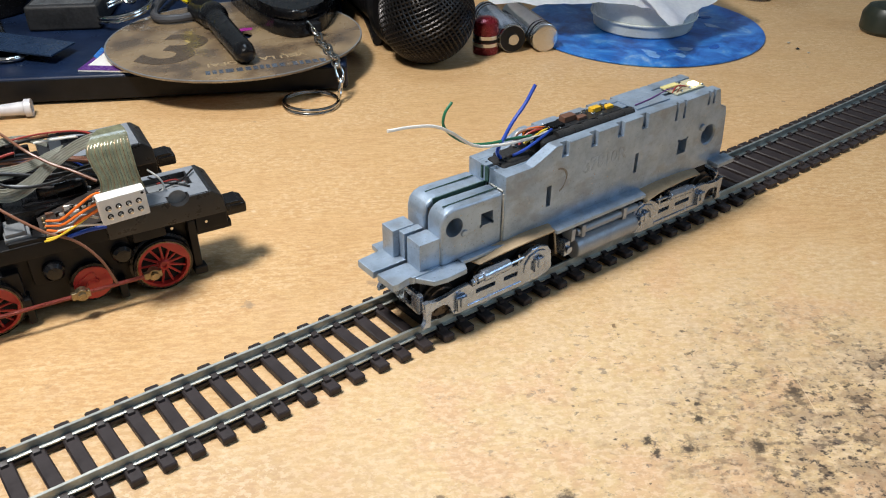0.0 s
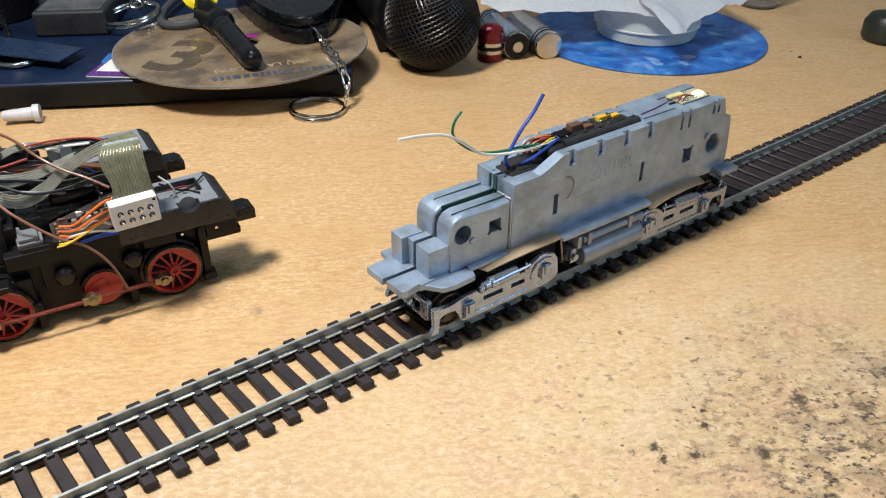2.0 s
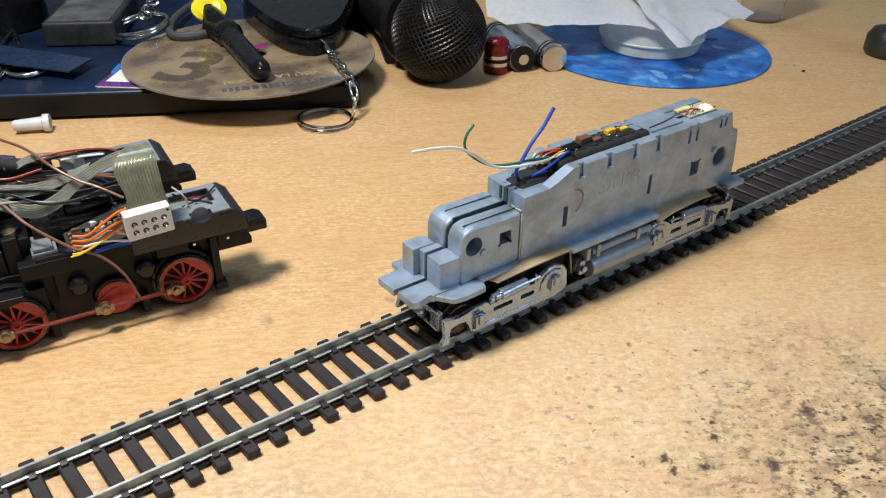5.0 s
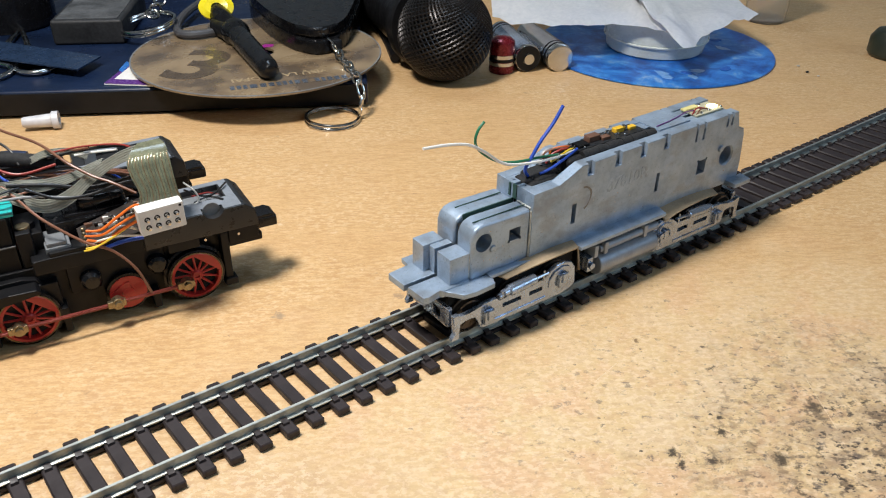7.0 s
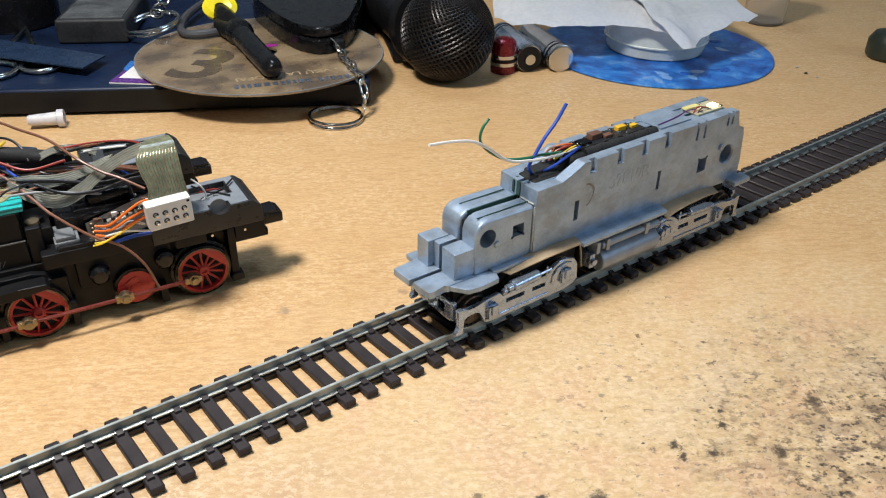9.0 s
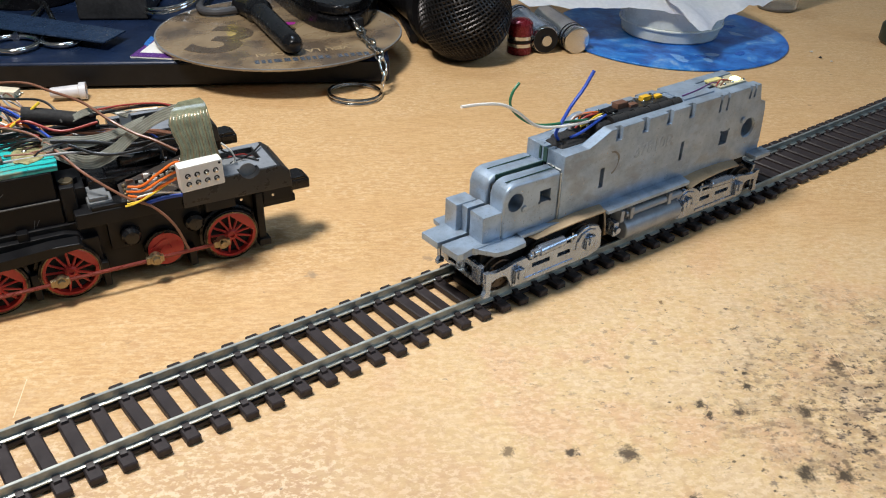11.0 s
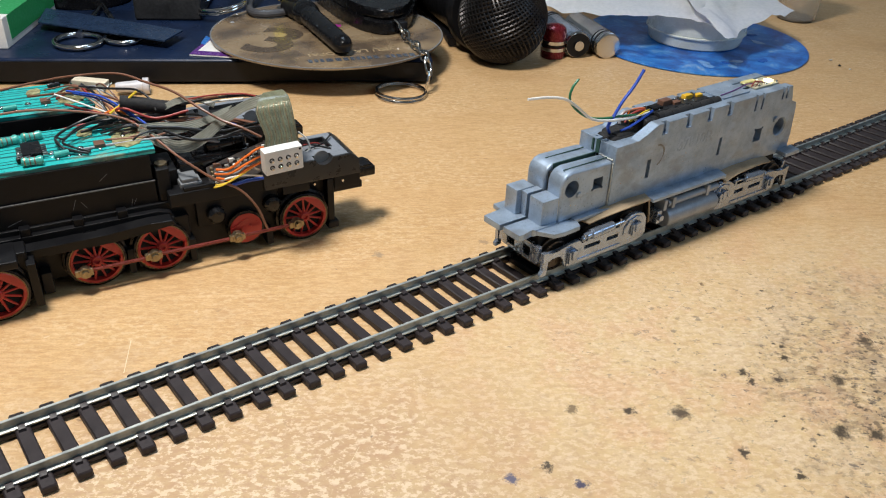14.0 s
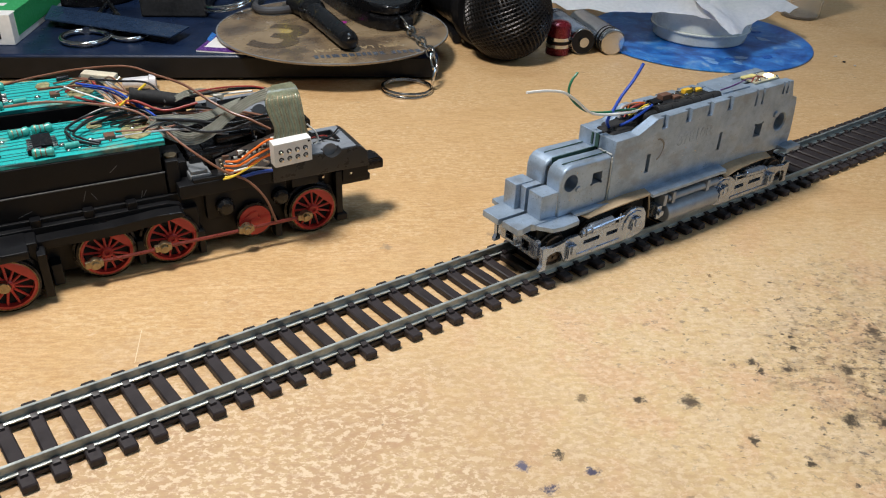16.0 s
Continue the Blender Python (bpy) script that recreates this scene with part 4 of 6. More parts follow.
# ---- the two black locomotives beside the track ----
def teal_board():
    n = Nodes("teal_circuit_board", 0.25)
    wavy = n.add("ShaderNodeTexWave", Vector=n.stretch(0.25, 1.0, 1.0, 0.0), Scale=125.0, Distortion=7.0, Detail=2.0)
    wavy.bands_direction = "Y"
    wavy.inputs["Detail Scale"].default_value = 1.2
    tracks = n.ramp(wavy.outputs["Fac"], (0.14, (0.008, 0.11, 0.115)), (0.3, (0.02, 0.40, 0.385)))
    flux = n.ramp(n.noise(70.0, 4.0), (0.62, 0.0), (0.72, 0.5))
    n.set("Base Color", n.mix(flux, tracks, (0.36, 0.28, 0.14)))
    n.set("Roughness", n.ramp(n.noise(150.0), (0.3, 0.15), (0.7, 0.38)))
    n.bump(wavy.outputs["Fac"], 0.3, 0.12)
    return n.mat


def ribbon_plastic():
    n = Nodes("ribbon_cable", 0.25)
    fine = n.add("ShaderNodeTexNoise", Scale=320.0, Detail=3.0, Vector=n.space)
    n.set("Base Color", n.ramp(fine.outputs["Fac"], (0.35, (0.28, 0.285, 0.235)), (0.65, (0.42, 0.43, 0.38))))
    n.set("Roughness", 0.11)
    n.set("Transmission Weight", 0.15)
    return n.mat


M_RIBBONDARK = worn("olive_ribbon_cable", (0.13, 0.13, 0.085), 0.15, 0.0, 0.35, 300.0, 1600.0, 0.3, (0.16, 0.17, 0.11))
M_RIBBONCORE = worn("dull_copper_core", (0.20, 0.125, 0.07), 0.3, 0.4)
M_LOOPSTRAND = worn("grey_strand", (0.30, 0.305, 0.26), 0.15, 0.2)
M_STRAND = worn("dull_green_strand", (0.16, 0.19, 0.15), 0.25, 0.4)
M_TEAL, M_RIBBON = teal_board(), ribbon_plastic()
M_GREYPLASTIC = worn("grey_moulding", (0.17, 0.18, 0.19), 0.4, 0.0, 0.25)
M_HOODGREY = worn("dark_grey_moulding", (0.02, 0.021, 0.023), 0.34, 0.0, 0.25, 150.0)
W5 = (-90.3, -6.0)   # fifth wheel, swung outwards on its bogie
# paler blue-grey for the hood top, light from above put into the colour
M_LITTOP = worn("lit_top_blue_grey", (0.19, 0.21, 0.24), 0.4, 0.0, 0.25, 200.0)
M_WORNBLACK = worn("scuffed_black_shell", (0.005, 0.005, 0.006), 0.4, 0.0, 0.5, 60.0, 1400.0, 0.35, spec=0.25)
M_SCUFF = worn("grey_scuff", (0.10, 0.10, 0.10), 0.6, 0.0, 0.5, 500.0, 1800.0)


def wheel_bmesh(r, solid):
    """A red spoked wheel centre standing in the u-z plane, its face towards -v."""
    bm = B()
    face = Matrix.Rotation(radians(90), 4, "X")
    if solid:
        lathe(bm, [(0, 1.0), (1.6, 1.0), (1.7, 0.5), (r, 0.5), (r, -1.4), (0, -1.4)], 36, face)
        prism(bm, [(-r * 0.95, 0.6), (r * 0.2, 0.6), (0.6, 3.4), (-0.6, 3.4)], -0.9, -0.4, 0.1)
        return bm
    lathe(bm, [(r, -1.2), (r, 0.55), (r - 0.25, 0.75), (r - 0.9, 0.75), (r - 1.0, 0.1), (r - 1.0, -1.2), (r, -1.2)], 40, face)
    return bm


def wheel_spokes(wheel, r):
    """Hub, thirteen spokes and the balance weight of a wheel."""
    face = Matrix.Rotation(radians(90), 4, "X")
    bm = B()
    lathe(bm, [(0, -1.2), (1.7, -1.2), (1.7, 0.5), (1.3, 0.9), (0.8, 0.9), (0.7, 0.3), (0, 0.3)], 20, face)
    part("hub", bm, M_RED, wheel)
    for k in range(13):
        a = 2 * math.pi * (k + 0.3) / 13
        bm = B()
        rod(bm, (1.4 * math.cos(a), 0.1, 1.4 * math.sin(a)), ((r - 0.7) * math.cos(a), 0.2, (r - 0.7) * math.sin(a)), 0.42, 6, 0.34)
        part("spoke", bm, M_RED, wheel)
    bm = B()
    prism(bm, [((r - 0.8) * math.cos(a), (r - 0.8) * math.sin(a)) for a in [radians(d) for d in range(2, 92, 11)]], -0.75, 0.8, 0.0)
    part("balance_weight", bm, M_RED, wheel)


def black_locomotive(x, y, yaw, label):
    loco = thing("black_locomotive", x, y, 0, yaw, label, "model locomotive", "black model locomotives")
    bm = B()
    bx(bm, -128, -43, 5.2, 26, 2.6, 21, 0.5)
    bx(bm, -44, 9.5, 5.2, 17.5, 2.6, 21, 0.5)
    bx(bm, -33, -7, 3.2, 6, 11.0, 20.9, 0.6)
    bx(bm, -41, -35.6, 2.4, 6, 3.0, 17.0, 0.6)
    bx(bm, 9.2, 11.6, 1.6, 18.6, 3.2, 20.0, 0.5)
    bx(bm, 8.8, 12.6, 0.6, 4.4, 2.0, 4.4, 0.4)
    bx(bm, -12.4, -10.2, 0.8, 6, 1.0, 6.5, 0.4)
    bx(bm, -36.8, -34.8, 0.8, 6, 1.0, 9.0, 0.4)
    bx(bm, -55, -53, 0.8, 6, 1.6, 10, 0.4)
    bx(bm, -79, -76, 0.8, 6, 1.0, 8, 0.4)
    part("running_gear_frame", bm, M_BLACK, loco, "black frame between the wheels")
    # deck, end hood and buffers
    bm = B()
    bx(bm, -40.5, 13, 1.8, 20.0, 20.2, 24.6, 0.4)
    bx(bm, -36, -14, 2.2, 4.6, 24.4, 25.8, 0.3)
    bx(bm, -36, -14, 17.8, 19.8, 24.4, 27.5, 0.3)
    deck = part("deck", bm, M_BLACK, loco, "black plastic deck")
    bm = B()
    prism(bm, [(-12, 20.4), (-12, 27.6), (17.6, 28.2), (20.4, 25.8), (20.9, 20.4)], 0.8, 20.0, 0.5)
    cut = B()
    rod(cut, (8.2, -0.4, 28.8), (8.2, 3.8, 28.8), 3.1, 24)
    bx(cut, -9, 13.6, 8.6, 16.8, 26.4, 30)
    bx(cut, 2, 12.4, 9.6, 15.8, 25.6, 30)
    hood = part("end_hood", carve(bm, cut), M_HOODGREY, loco, "dark grey end hood with a recess")
    bm = B()
    # grey disc paints the lit back face of the notch; boxes are the insert
    rod(bm, (8.2, 3.3, 27.0), (8.2, 3.75, 27.0), 2.6, 20)
    bx(bm, 1, 12.2, 9.2, 16.2, 25.9, 26.3, 0.2)
    bx(bm, 9.0, 12.8, 9.8, 12.4, 26.2, 27.4, 0.2)
    part("insert_and_lit_notch", bm, M_GREYPLASTIC, hood, "grey insert, and a paler disc for the lit notch face")
    # thin paler skins on the hood top imitate the light falling on it
    bm = B()
    for a, b, c, d in ((-11, 16.6, 3.9, 8.3), (-11, 16.6, 17.1, 19.4), (14.0, 16.6, 8.3, 17.1), (-11, 5.1, 1.3, 3.9), (11.3, 16.6, 1.3, 3.9)):
        prism(bm, [(a, 27.5), (a, 27.68 + 0.0205 * (a + 12)), (b, 27.68 + 0.0205 * (b + 12)), (b, 27.9)], c, d, 0.05)
    part("lit_top_skin", bm, M_LITTOP, hood, "hood top, light from above painted in as dull grey")
    bm = B()
    bx(bm, -6.0, 3.0, 1.0, 2.0, 17.6, 20.6, 0.3)
    part("side_lug", bm, M_BLACK, hood)
    bm = B()
    bx(bm, 20.2, 27.4, 3.6, 10.6, 17.2, 20.6, 0.5)
    prism(bm, [(20.6, 20.4), (20.6, 21.3), (25.4, 21.5), (27.2, 20.5)], 4.0, 10.2, 0.15)
    bx(bm, 19.8, 21.6, 3.3, 10.9, 16.6, 21.4, 0.3)
    part("buffer", bm, M_BLACKGLOSS, loco)
    bm = B()
    bx(bm, 10.5, 22.0, 2.4, 18.6, 14.2, 16.8, 0.5)
    bx(bm, 11.6, 20.8, 1.4, 19.4, 16.0, 20.6, 0.4)
    beam = part("buffer_beam", bm, M_BLACK, loco)
    for u, z in ((14.6, 18.6), (4.8, 19.2)):
        bm = B()
        rod(bm, (u, 1.3, z), (u, 2.2, z), 0.42, 10)
        part("screw", bm, M_STEEL, beam)
    # body shell with its board
    bm = B()
    bx(bm, -132, -43.4, 7.0, 34.5, 27.4, 36.2, 0.5)
    bx(bm, -132, -43.0, 6.2, 35.2, 19.0, 28.2, 0.4)
    shell = part("body_shell", bm, M_WORNBLACK, loco, "scuffed black plastic body shell")
    bm = B()
    bx(bm, -132, -43.0, 6.1, 6.5, 27.9, 28.3, 0.1)
    part("scuffed_edge", bm, M_SCUFF, shell, "edge rubbed grey")
    for u, z, w, lean in ((-66, 25, 3.2, 70), (-63.5, 24.4, 2.6, -60), (-82, 22.6, 4.0, 20), (-57, 31.5, 3.0, 40), (-50.5, 22.4, 2.4, 75), (-49.6, 22.6, 2.0, 60)):
        bm = B()
        bx(bm, -w / 2, w / 2, -0.05, 0.05, -0.08, 0.08)
        part("scratch", bm, M_SCUFF, shell, "", at_mm(u, 6.18 if z < 28 else 6.98, z, 0, -lean, 0))
    bm = B()
    bx(bm, -42.6, -38.8, 5.6, 11.0, 21, 31.6, 0.5)
    bx(bm, -42.6, -36.0, 8.0, 22, 24, 29.8, 0.4)
    rod(bm, (-39.6, 13, 28.6), (-39.6, 13, 31.4), 2.4, 18)
    part("body_end", bm, M_BLACK, shell)
    bm = B()
    rod(bm, (-40.4, 9.4, 30.8), (-40.4, 9.4, 32.2), 1.9, 18, bev=0.2)
    part("slotted_screw", bm, M_BRASSY, shell, "slotted screw head")
    # lower skirt with its notches
    bm = B()
    prism(bm, [(-132, 15.0), (-132, 19.4), (-44, 19.4), (-40.5, 18.4), (-39, 15.6), (-48, 14.4), (-60, 14.0)], 3.2, 7.0, 0.4)
    prism(bm, [(-132, 14.8), (-132, 17.2), (-60, 17.4), (-48, 18.2), (-41, 18.0), (-40, 16.4), (-47, 15.6), (-58, 14.6)], -1.4, 3.6, 0.4)
    skirt = part("skirt", bm, M_WORNBLACK, shell)
    for u in (-54, -66, -80, -94, -110):
        bm = B()
        bx(bm, u - 1.4, u + 1.4, 3.4, 6.6, 18.6, 21.6, 0.3)
        part("clip", bm, M_WORNBLACK, skirt)
    bm = B()
    prism(bm, [(-132, 7.4), (-41.6, 7.4), (-41.2, 13.0), (-42.4, 17.0), (-43.8, 25.0), (-47.5, 31.0), (-50.5, 33.6), (-132, 33.6)], 36.2, 37.6, 0.15, "z", 1)
    board = part("circuit_board", bm, M_TEAL, loco, "teal circuit board with solder joints")
    bm = B()
    bx(bm, -76.0, -70.8, 13.0, 22.0, 38.0, 39.6, 0.3)
    chip = part("chip", bm, M_BLACKGLOSS, board, "black chip")
    for k in range(6):
        for u0, u1 in ((-77.4, -75.8), (-71.0, -69.4)):
            bm = B()
            bx(bm, u0, u1, 13.6 + 1.5 * k, 14.4 + 1.5 * k, 37.6, 38.5, 0.12, 1)
            part("chip_leg", bm, M_STEEL, chip)
    for u, v, turn in ((-73.8, 9.4, -4), (-78.6, 26.6, 12), (-72.4, 27.6, 6), (-86.0, 12.0, 80), (-92.0, 12.5, 84)):
        bm = B()
        lathe(bm, [(0, -3.4), (1.3, -3.4), (1.75, -2.8), (1.75, -1.8), (1.45, -1.3), (1.45, 1.3), (1.75, 1.8), (1.75, 2.8), (1.3, 3.4), (0, 3.4)], 20, Matrix.Rotation(radians(90), 4, "Y"))
        res = part("resistor", bm, M_RESISTOR, board, "pale green-blue banded resistor", at_mm(u, v, 38.9, 0, 0, turn) @ Matrix.Diagonal((0.82, 0.78, 0.78, 1)))
        for x, mat in ((-2.3, M_BRASSY), (-0.7, M_BROWNCAP), (0.8, M_BROWNCAP)):
            r = 1.78 if abs(x) > 1.7 else 1.48
            bm = B()
            lathe(bm, [(r - 0.1, x - 0.2), (r, x - 0.2), (r, x + 0.2), (r - 0.1, x + 0.2), (r - 0.1, x - 0.2)], 20, Matrix.Rotation(radians(90), 4, "Y"))
            part("colour_band", bm, mat, res)
    for u0, v0, outline in ((-46.8, 19.0, 17), (-58.0, 27.0, 3)):
        shape = random.Random(outline)
        bm = B()
        pts = [((4.6 + shape.uniform(-1, 0.8)) * math.cos(k * 0.449) * (1.0 if outline > 9 else 0.5), (8.4 + shape.uniform(-2, 1.2)) * math.sin(k * 0.449) * (1.0 if outline > 9 else 0.4)) for k in range(14)]
        prism(bm, pts, 0, 0.35, 0.15, "z", 1)
        part("flux_patch", bm, M_FLUX, board, "brown glossy flux residue", at_mm(u0, v0, 37.55, 0, 0, -20))
    bm = B()
    bx(bm, -57.0, -54.0, 14.2, 17.6, 37.6, 38.8, 0.2)
    part("small_chip", bm, M_BROWNCAP, board)
    rnd2 = random.Random(11)
    for k in range(46):
        bm = B()
        u, v, s = rnd2.uniform(-125, -45), rnd2.uniform(9, 32), rnd2.uniform(0.35, 0.95)
        bmesh.ops.create_uvsphere(bm, u_segments=10, v_segments=7, radius=s, matrix=Matrix.Translation((u, v, 37.7)) @ Matrix.Diagonal((1.2, 1, 0.8, 1)))
        part("solder_joint", bm, M_STEEL, board)
    for k in range(7):
        bm = B()
        u = -122 + 11.5 * k + rnd2.uniform(-2, 2)
        v = rnd2.choice((12.0, 29.0, 30.5))
        rod(bm, (u - 2, v, 38.6), (u + 2, v + 0.6, 38.6), 0.9, 12, bev=0.3)
        part("diode", bm, M_RESISTOR if k % 2 else M_BLACKGLOSS, board)
    # wheels
    for u, v in ((0.6, 1.2), (-44.8, 1.2), (-63.6, 1.2), (W5[0], W5[1]), (W5[0] - 19.0, W5[1] - 2.0)):
        bm = wheel_bmesh(7.4, False)
        wheel = part("driving_wheel", bm, M_RED, loco, "red spoked wheel", at_mm(u, v, 8.5))
        wheel_spokes(wheel, 7.4)
        bm = B()
        lathe(bm, [(7.65, -1.6), (7.7, 0.5), (8.3, 0.3), (8.45, -1.2), (9.2, -1.5), (9.2, -2.4), (5, -2.4)], 44, Matrix.Rotation(radians(90), 4, "X"))
        part("tyre", bm, M_TYRE, wheel, "dark steel tyre")
        bm = B()
        lathe(bm, [(7.35, -1.4), (7.35, 0.7), (7.65, 0.7), (7.7, -1.4), (7.35, -1.4)], 44, Matrix.Rotation(radians(90), 4, "X"))
        part("rim", bm, M_RIM, wheel, "thin tarnished rim")
        bm = B()
        bx(bm, -7, 7, 1.3, 2.0, -6.4, 6.4)
        part("backing", bm, M_NEARBLACK, wheel)
    bm = wheel_bmesh(5.1, True)
    crank = part("jackshaft_disc", bm, M_RED, loco, "solid red crank disc", at_mm(-18.8, 1.4, 8.8))
    bm = B()
    lathe(bm, [(5.05, -1.4), (5.1, 0.2), (5.9, 0.1), (5.9, -1.6)], 36, Matrix.Rotation(radians(90), 4, "X"))
    part("rim", bm, M_TYRE, crank)
    pins = ((-3.0, 8.2), (-22.4, 8.0), (-47.8, 7.8), (-67.4, 7.2))
    for (a, za), (b, zb) in zip(pins, pins[1:]):
        bm = B()
        bx(bm, b, a, -2.4, -1.5, (za + zb) / 2 - 0.45, (za + zb) / 2 + 0.45, 0.15)
        bx(bm, b + 3, a - 3, -2.55, -1.9, (za + zb) / 2 - 0.3, (za + zb) / 2 + 0.3, 0.1)
        part("coupling_rod", bm, M_RODRED, loco, "thin dull red coupling rod")
    for a, za in pins:
        bm = B()
        rod(bm, (a, -0.5, za), (a, -2.9, za), 1.75, 18, bev=0.2)
        rod(bm, (a, -2.8, za), (a, -3.7, za), 1.15, 6, bev=0.15)
        bx(bm, a - 2.8, a + 2.2, -2.7, -1.3, za - 1.1, za + 1.1, 0.3)
        part("crank_pin", bm, M_BRASSY, loco, "tarnished brass crank pin")
    bm = B()
    # bogie block drawn low to stop light passing beneath
    bx(bm, W5[0] - 34, W5[0] + 9.5, W5[1] + 2.4, 8, 2.4, 18.6, 0.6)
    bx(bm, W5[0] - 34, W5[0] + 7.0, W5[1] - 2.0, 8, 16.2, 18.8, 0.6)
    bx(bm, W5[0] + 8.6, W5[0] + 11.0, W5[1] - 0.5, 6, 2.0, 16.0, 0.4)
    # added keel along the whole frame, blocks light from behind
    bx(bm, -124, 6, 7.0, 20.0, 2.2, 14.0, 0.5)
    part("swung_bogie_and_keel", bm, M_WORNBLACK, loco, "black bogie swung slightly outwards, with an added light-blocking keel")
    bm = B()
    rod(bm, (W5[0] - 1.0, W5[1], 8.9), (W5[0] - 1.0, W5[1] - 2.2, 8.9), 1.6, 14, bev=0.2)
    part("crank_pin", bm, M_BRASSY, loco)
    for u in (-27.4, -9.6):
        bm = B()
        lathe(bm, [(0, 3.2), (1.9, 3.0), (2.7, 2.2), (2.9, 0), (0, 0)], 24, Matrix.Translation((u, 3.2, 15.0)) @ Matrix.Rotation(radians(90), 4, "X"))
        part("axle_cap", bm, M_BLACKGLOSS, loco)
    return loco


M_RIM = worn("dark_tarnished_brass", (0.17, 0.125, 0.08), 0.3, 0.9, 0.3, 400.0)
M_RESISTOR = worn("pale_blue_lacquer", (0.06, 0.36, 0.31), 0.22)
M_FLUX = worn("brown_flux", (0.24, 0.17, 0.075), 0.12, 0.0, 0.5, 500.0, 1800.0, 0.6, (0.30, 0.30, 0.16), bump_mm=0.25)
BX, BY, BYAW = -44.1, 53.6, -6.3
black = black_locomotive(BX, BY, BYAW, "black model locomotive chassis with red wheels and exposed wiring")
m = black.matrix_basis @ at_mm(-10.1, 42.1, 0)
twin = copy_thing(black, m)
tagged(twin, "second black model locomotive, parked behind the first")


def bwire(colour, path, r=0.5):
    bm = B()
    wire(bm, path, r * 0.72)
    return part(colour + "_wire", bm, WIRE[colour], black, "thin %s wire" % colour)


# plug with eight contacts on a flat ribbon cable
bm = B()
PLUG = at_mm(-6.9, -3.2, 32.6, 3, -2, 2)
bx(bm, -6.1, 6.1, -2.0, 2.0, -3.9, 3.9, 0.35)
plug = part("plug", bm, M_WHITE, black, "white eight-way plug", PLUG)
for i in range(4):
    for j in range(2):
        bm = B()
        u, z = -3.9 + 2.6 * i, -1.3 + 2.5 * j - 0.2
        # dark ring painted on the plug for the shade inside each contact hole
        lathe(bm, [(0.4, -0.2), (0.42, 0.05), (0.8, 0.05), (0.8, -0.6), (0, -0.6)], 14, Matrix.Translation((u, -2.0, z)) @ Matrix.Rotation(radians(90), 4, "X"))
        part("contact", bm, M_NEARBLACK, plug, "", None)
        bm = B()
        rod(bm, (u + 0.1, -1.6, z - 0.25), (u + 0.15, -2.6, z - 0.3), 0.46, 10, bev=0.15)
        part("contact_pin", bm, M_STEEL, plug)
bm = B()
rod(bm, (5.2, -1.8, 3.0), (5.2, -2.06, 3.0), 0.4, 10)
part("key_mark", bm, M_BLACK, plug)
RIB = list(zip([(-12.4, -1.6, 33.9), (-10.9, -1.0, 39.0), (-11.9, 1.0, 43.5), (-12.0, 3.0, 46.7), (-9.8, 6.0, 48.6), (-7.6, 9.0, 49.0)],
               [(-0.2, -1.6, 35.1), (-1.0, -1.0, 39.1), (-1.1, 1.0, 44.0), (-1.0, 3.0, 46.9), (-0.9, 6.0, 48.7), (-1.6, 9.0, 49.4)]))
bm = B()
strap(bm, RIB, 0.7)
ribbon = part("ribbon_cable", bm, M_RIBBONDARK, black, "greyish see-through flat ribbon cable")
for k in range(13):
    f = (k + 0.5) / 13
    bm = B()
    wire(bm, [Vector(a).lerp(Vector(b), f) + Vector((0, -0.3, 0.1)) for a, b in RIB], 0.12, 6)
    part("strand", bm, M_STRAND if k % 2 else M_RIBBONCORE, ribbon)
for rows in (
    ([(-3.1, 9.0, 49.3), (-11.2, 11.0, 47.4), (-19.5, 12.0, 43.5), (-26.2, 13.0, 38.6), (-32.8, 14.0, 36.0), (-38.8, 16.0, 38.1), (-42.7, 18.0, 40.2)],
     [(-7.6, 8.0, 46.1), (-13.9, 10.0, 43.6), (-20.7, 11.0, 39.3), (-26.9, 12.0, 34.3), (-33.4, 13.0, 32.4), (-40.2, 15.0, 35.4), (-44.0, 18.0, 38.4)]),
    ([(-16.2, 14.0, 44.8), (-20.4, 15.0, 43.3), (-25.6, 16.0, 41.3), (-32.3, 17.0, 40.7), (-38.1, 19.0, 40.9), (-42.9, 20.0, 40.6)],
     [(-18.4, 13.0, 42.6), (-22.2, 14.0, 40.6), (-27.0, 15.0, 38.8), (-33.5, 16.0, 37.6), (-39.7, 18.0, 38.2), (-43.8, 20.0, 38.9)]),
    ([(-19.3, 22.0, 43.6), (-24.2, 23.0, 45.8), (-30.0, 24.0, 45.9), (-34.3, 25.0, 44.0)],
     [(-20.1, 21.0, 42.2), (-24.9, 22.0, 44.4), (-30.5, 23.0, 44.1), (-34.1, 24.0, 42.5)]),
):
    bm = B()
    strap(bm, list(zip(*rows)), 0.6)
    rb = part("ribbon_cable", bm, M_RIBBON, black, "greyish see-through flat ribbon cable")
    for k in range(5):
        f = (k + 0.5) / 5
        bm = B()
        wire(bm, [Vector(a).lerp(Vector(b), f) + Vector((0, -0.2, 0.2)) for a, b in zip(*rows)], 0.14, 6)
        part("strand", bm, M_LOOPSTRAND, rb)

# small angled board with its coloured leads
A = [(-27.6, 8.0, 28.5), (-8.5, 8.0, 34.2)]
bm = B()
a, b = Vector(A[0]), Vector(A[1])
d, down = (b - a).normalized(), Vector((0.02, -0.55, -0.83))
cols = [a, b, b + down * 8.5, a + down * 8.5]
nrm = d.cross(down).normalized() * 0.5
lo, hi = [bm.verts.new(p - nrm) for p in cols], [bm.verts.new(p + nrm) for p in cols]
bm.faces.new(lo), bm.faces.new(hi)
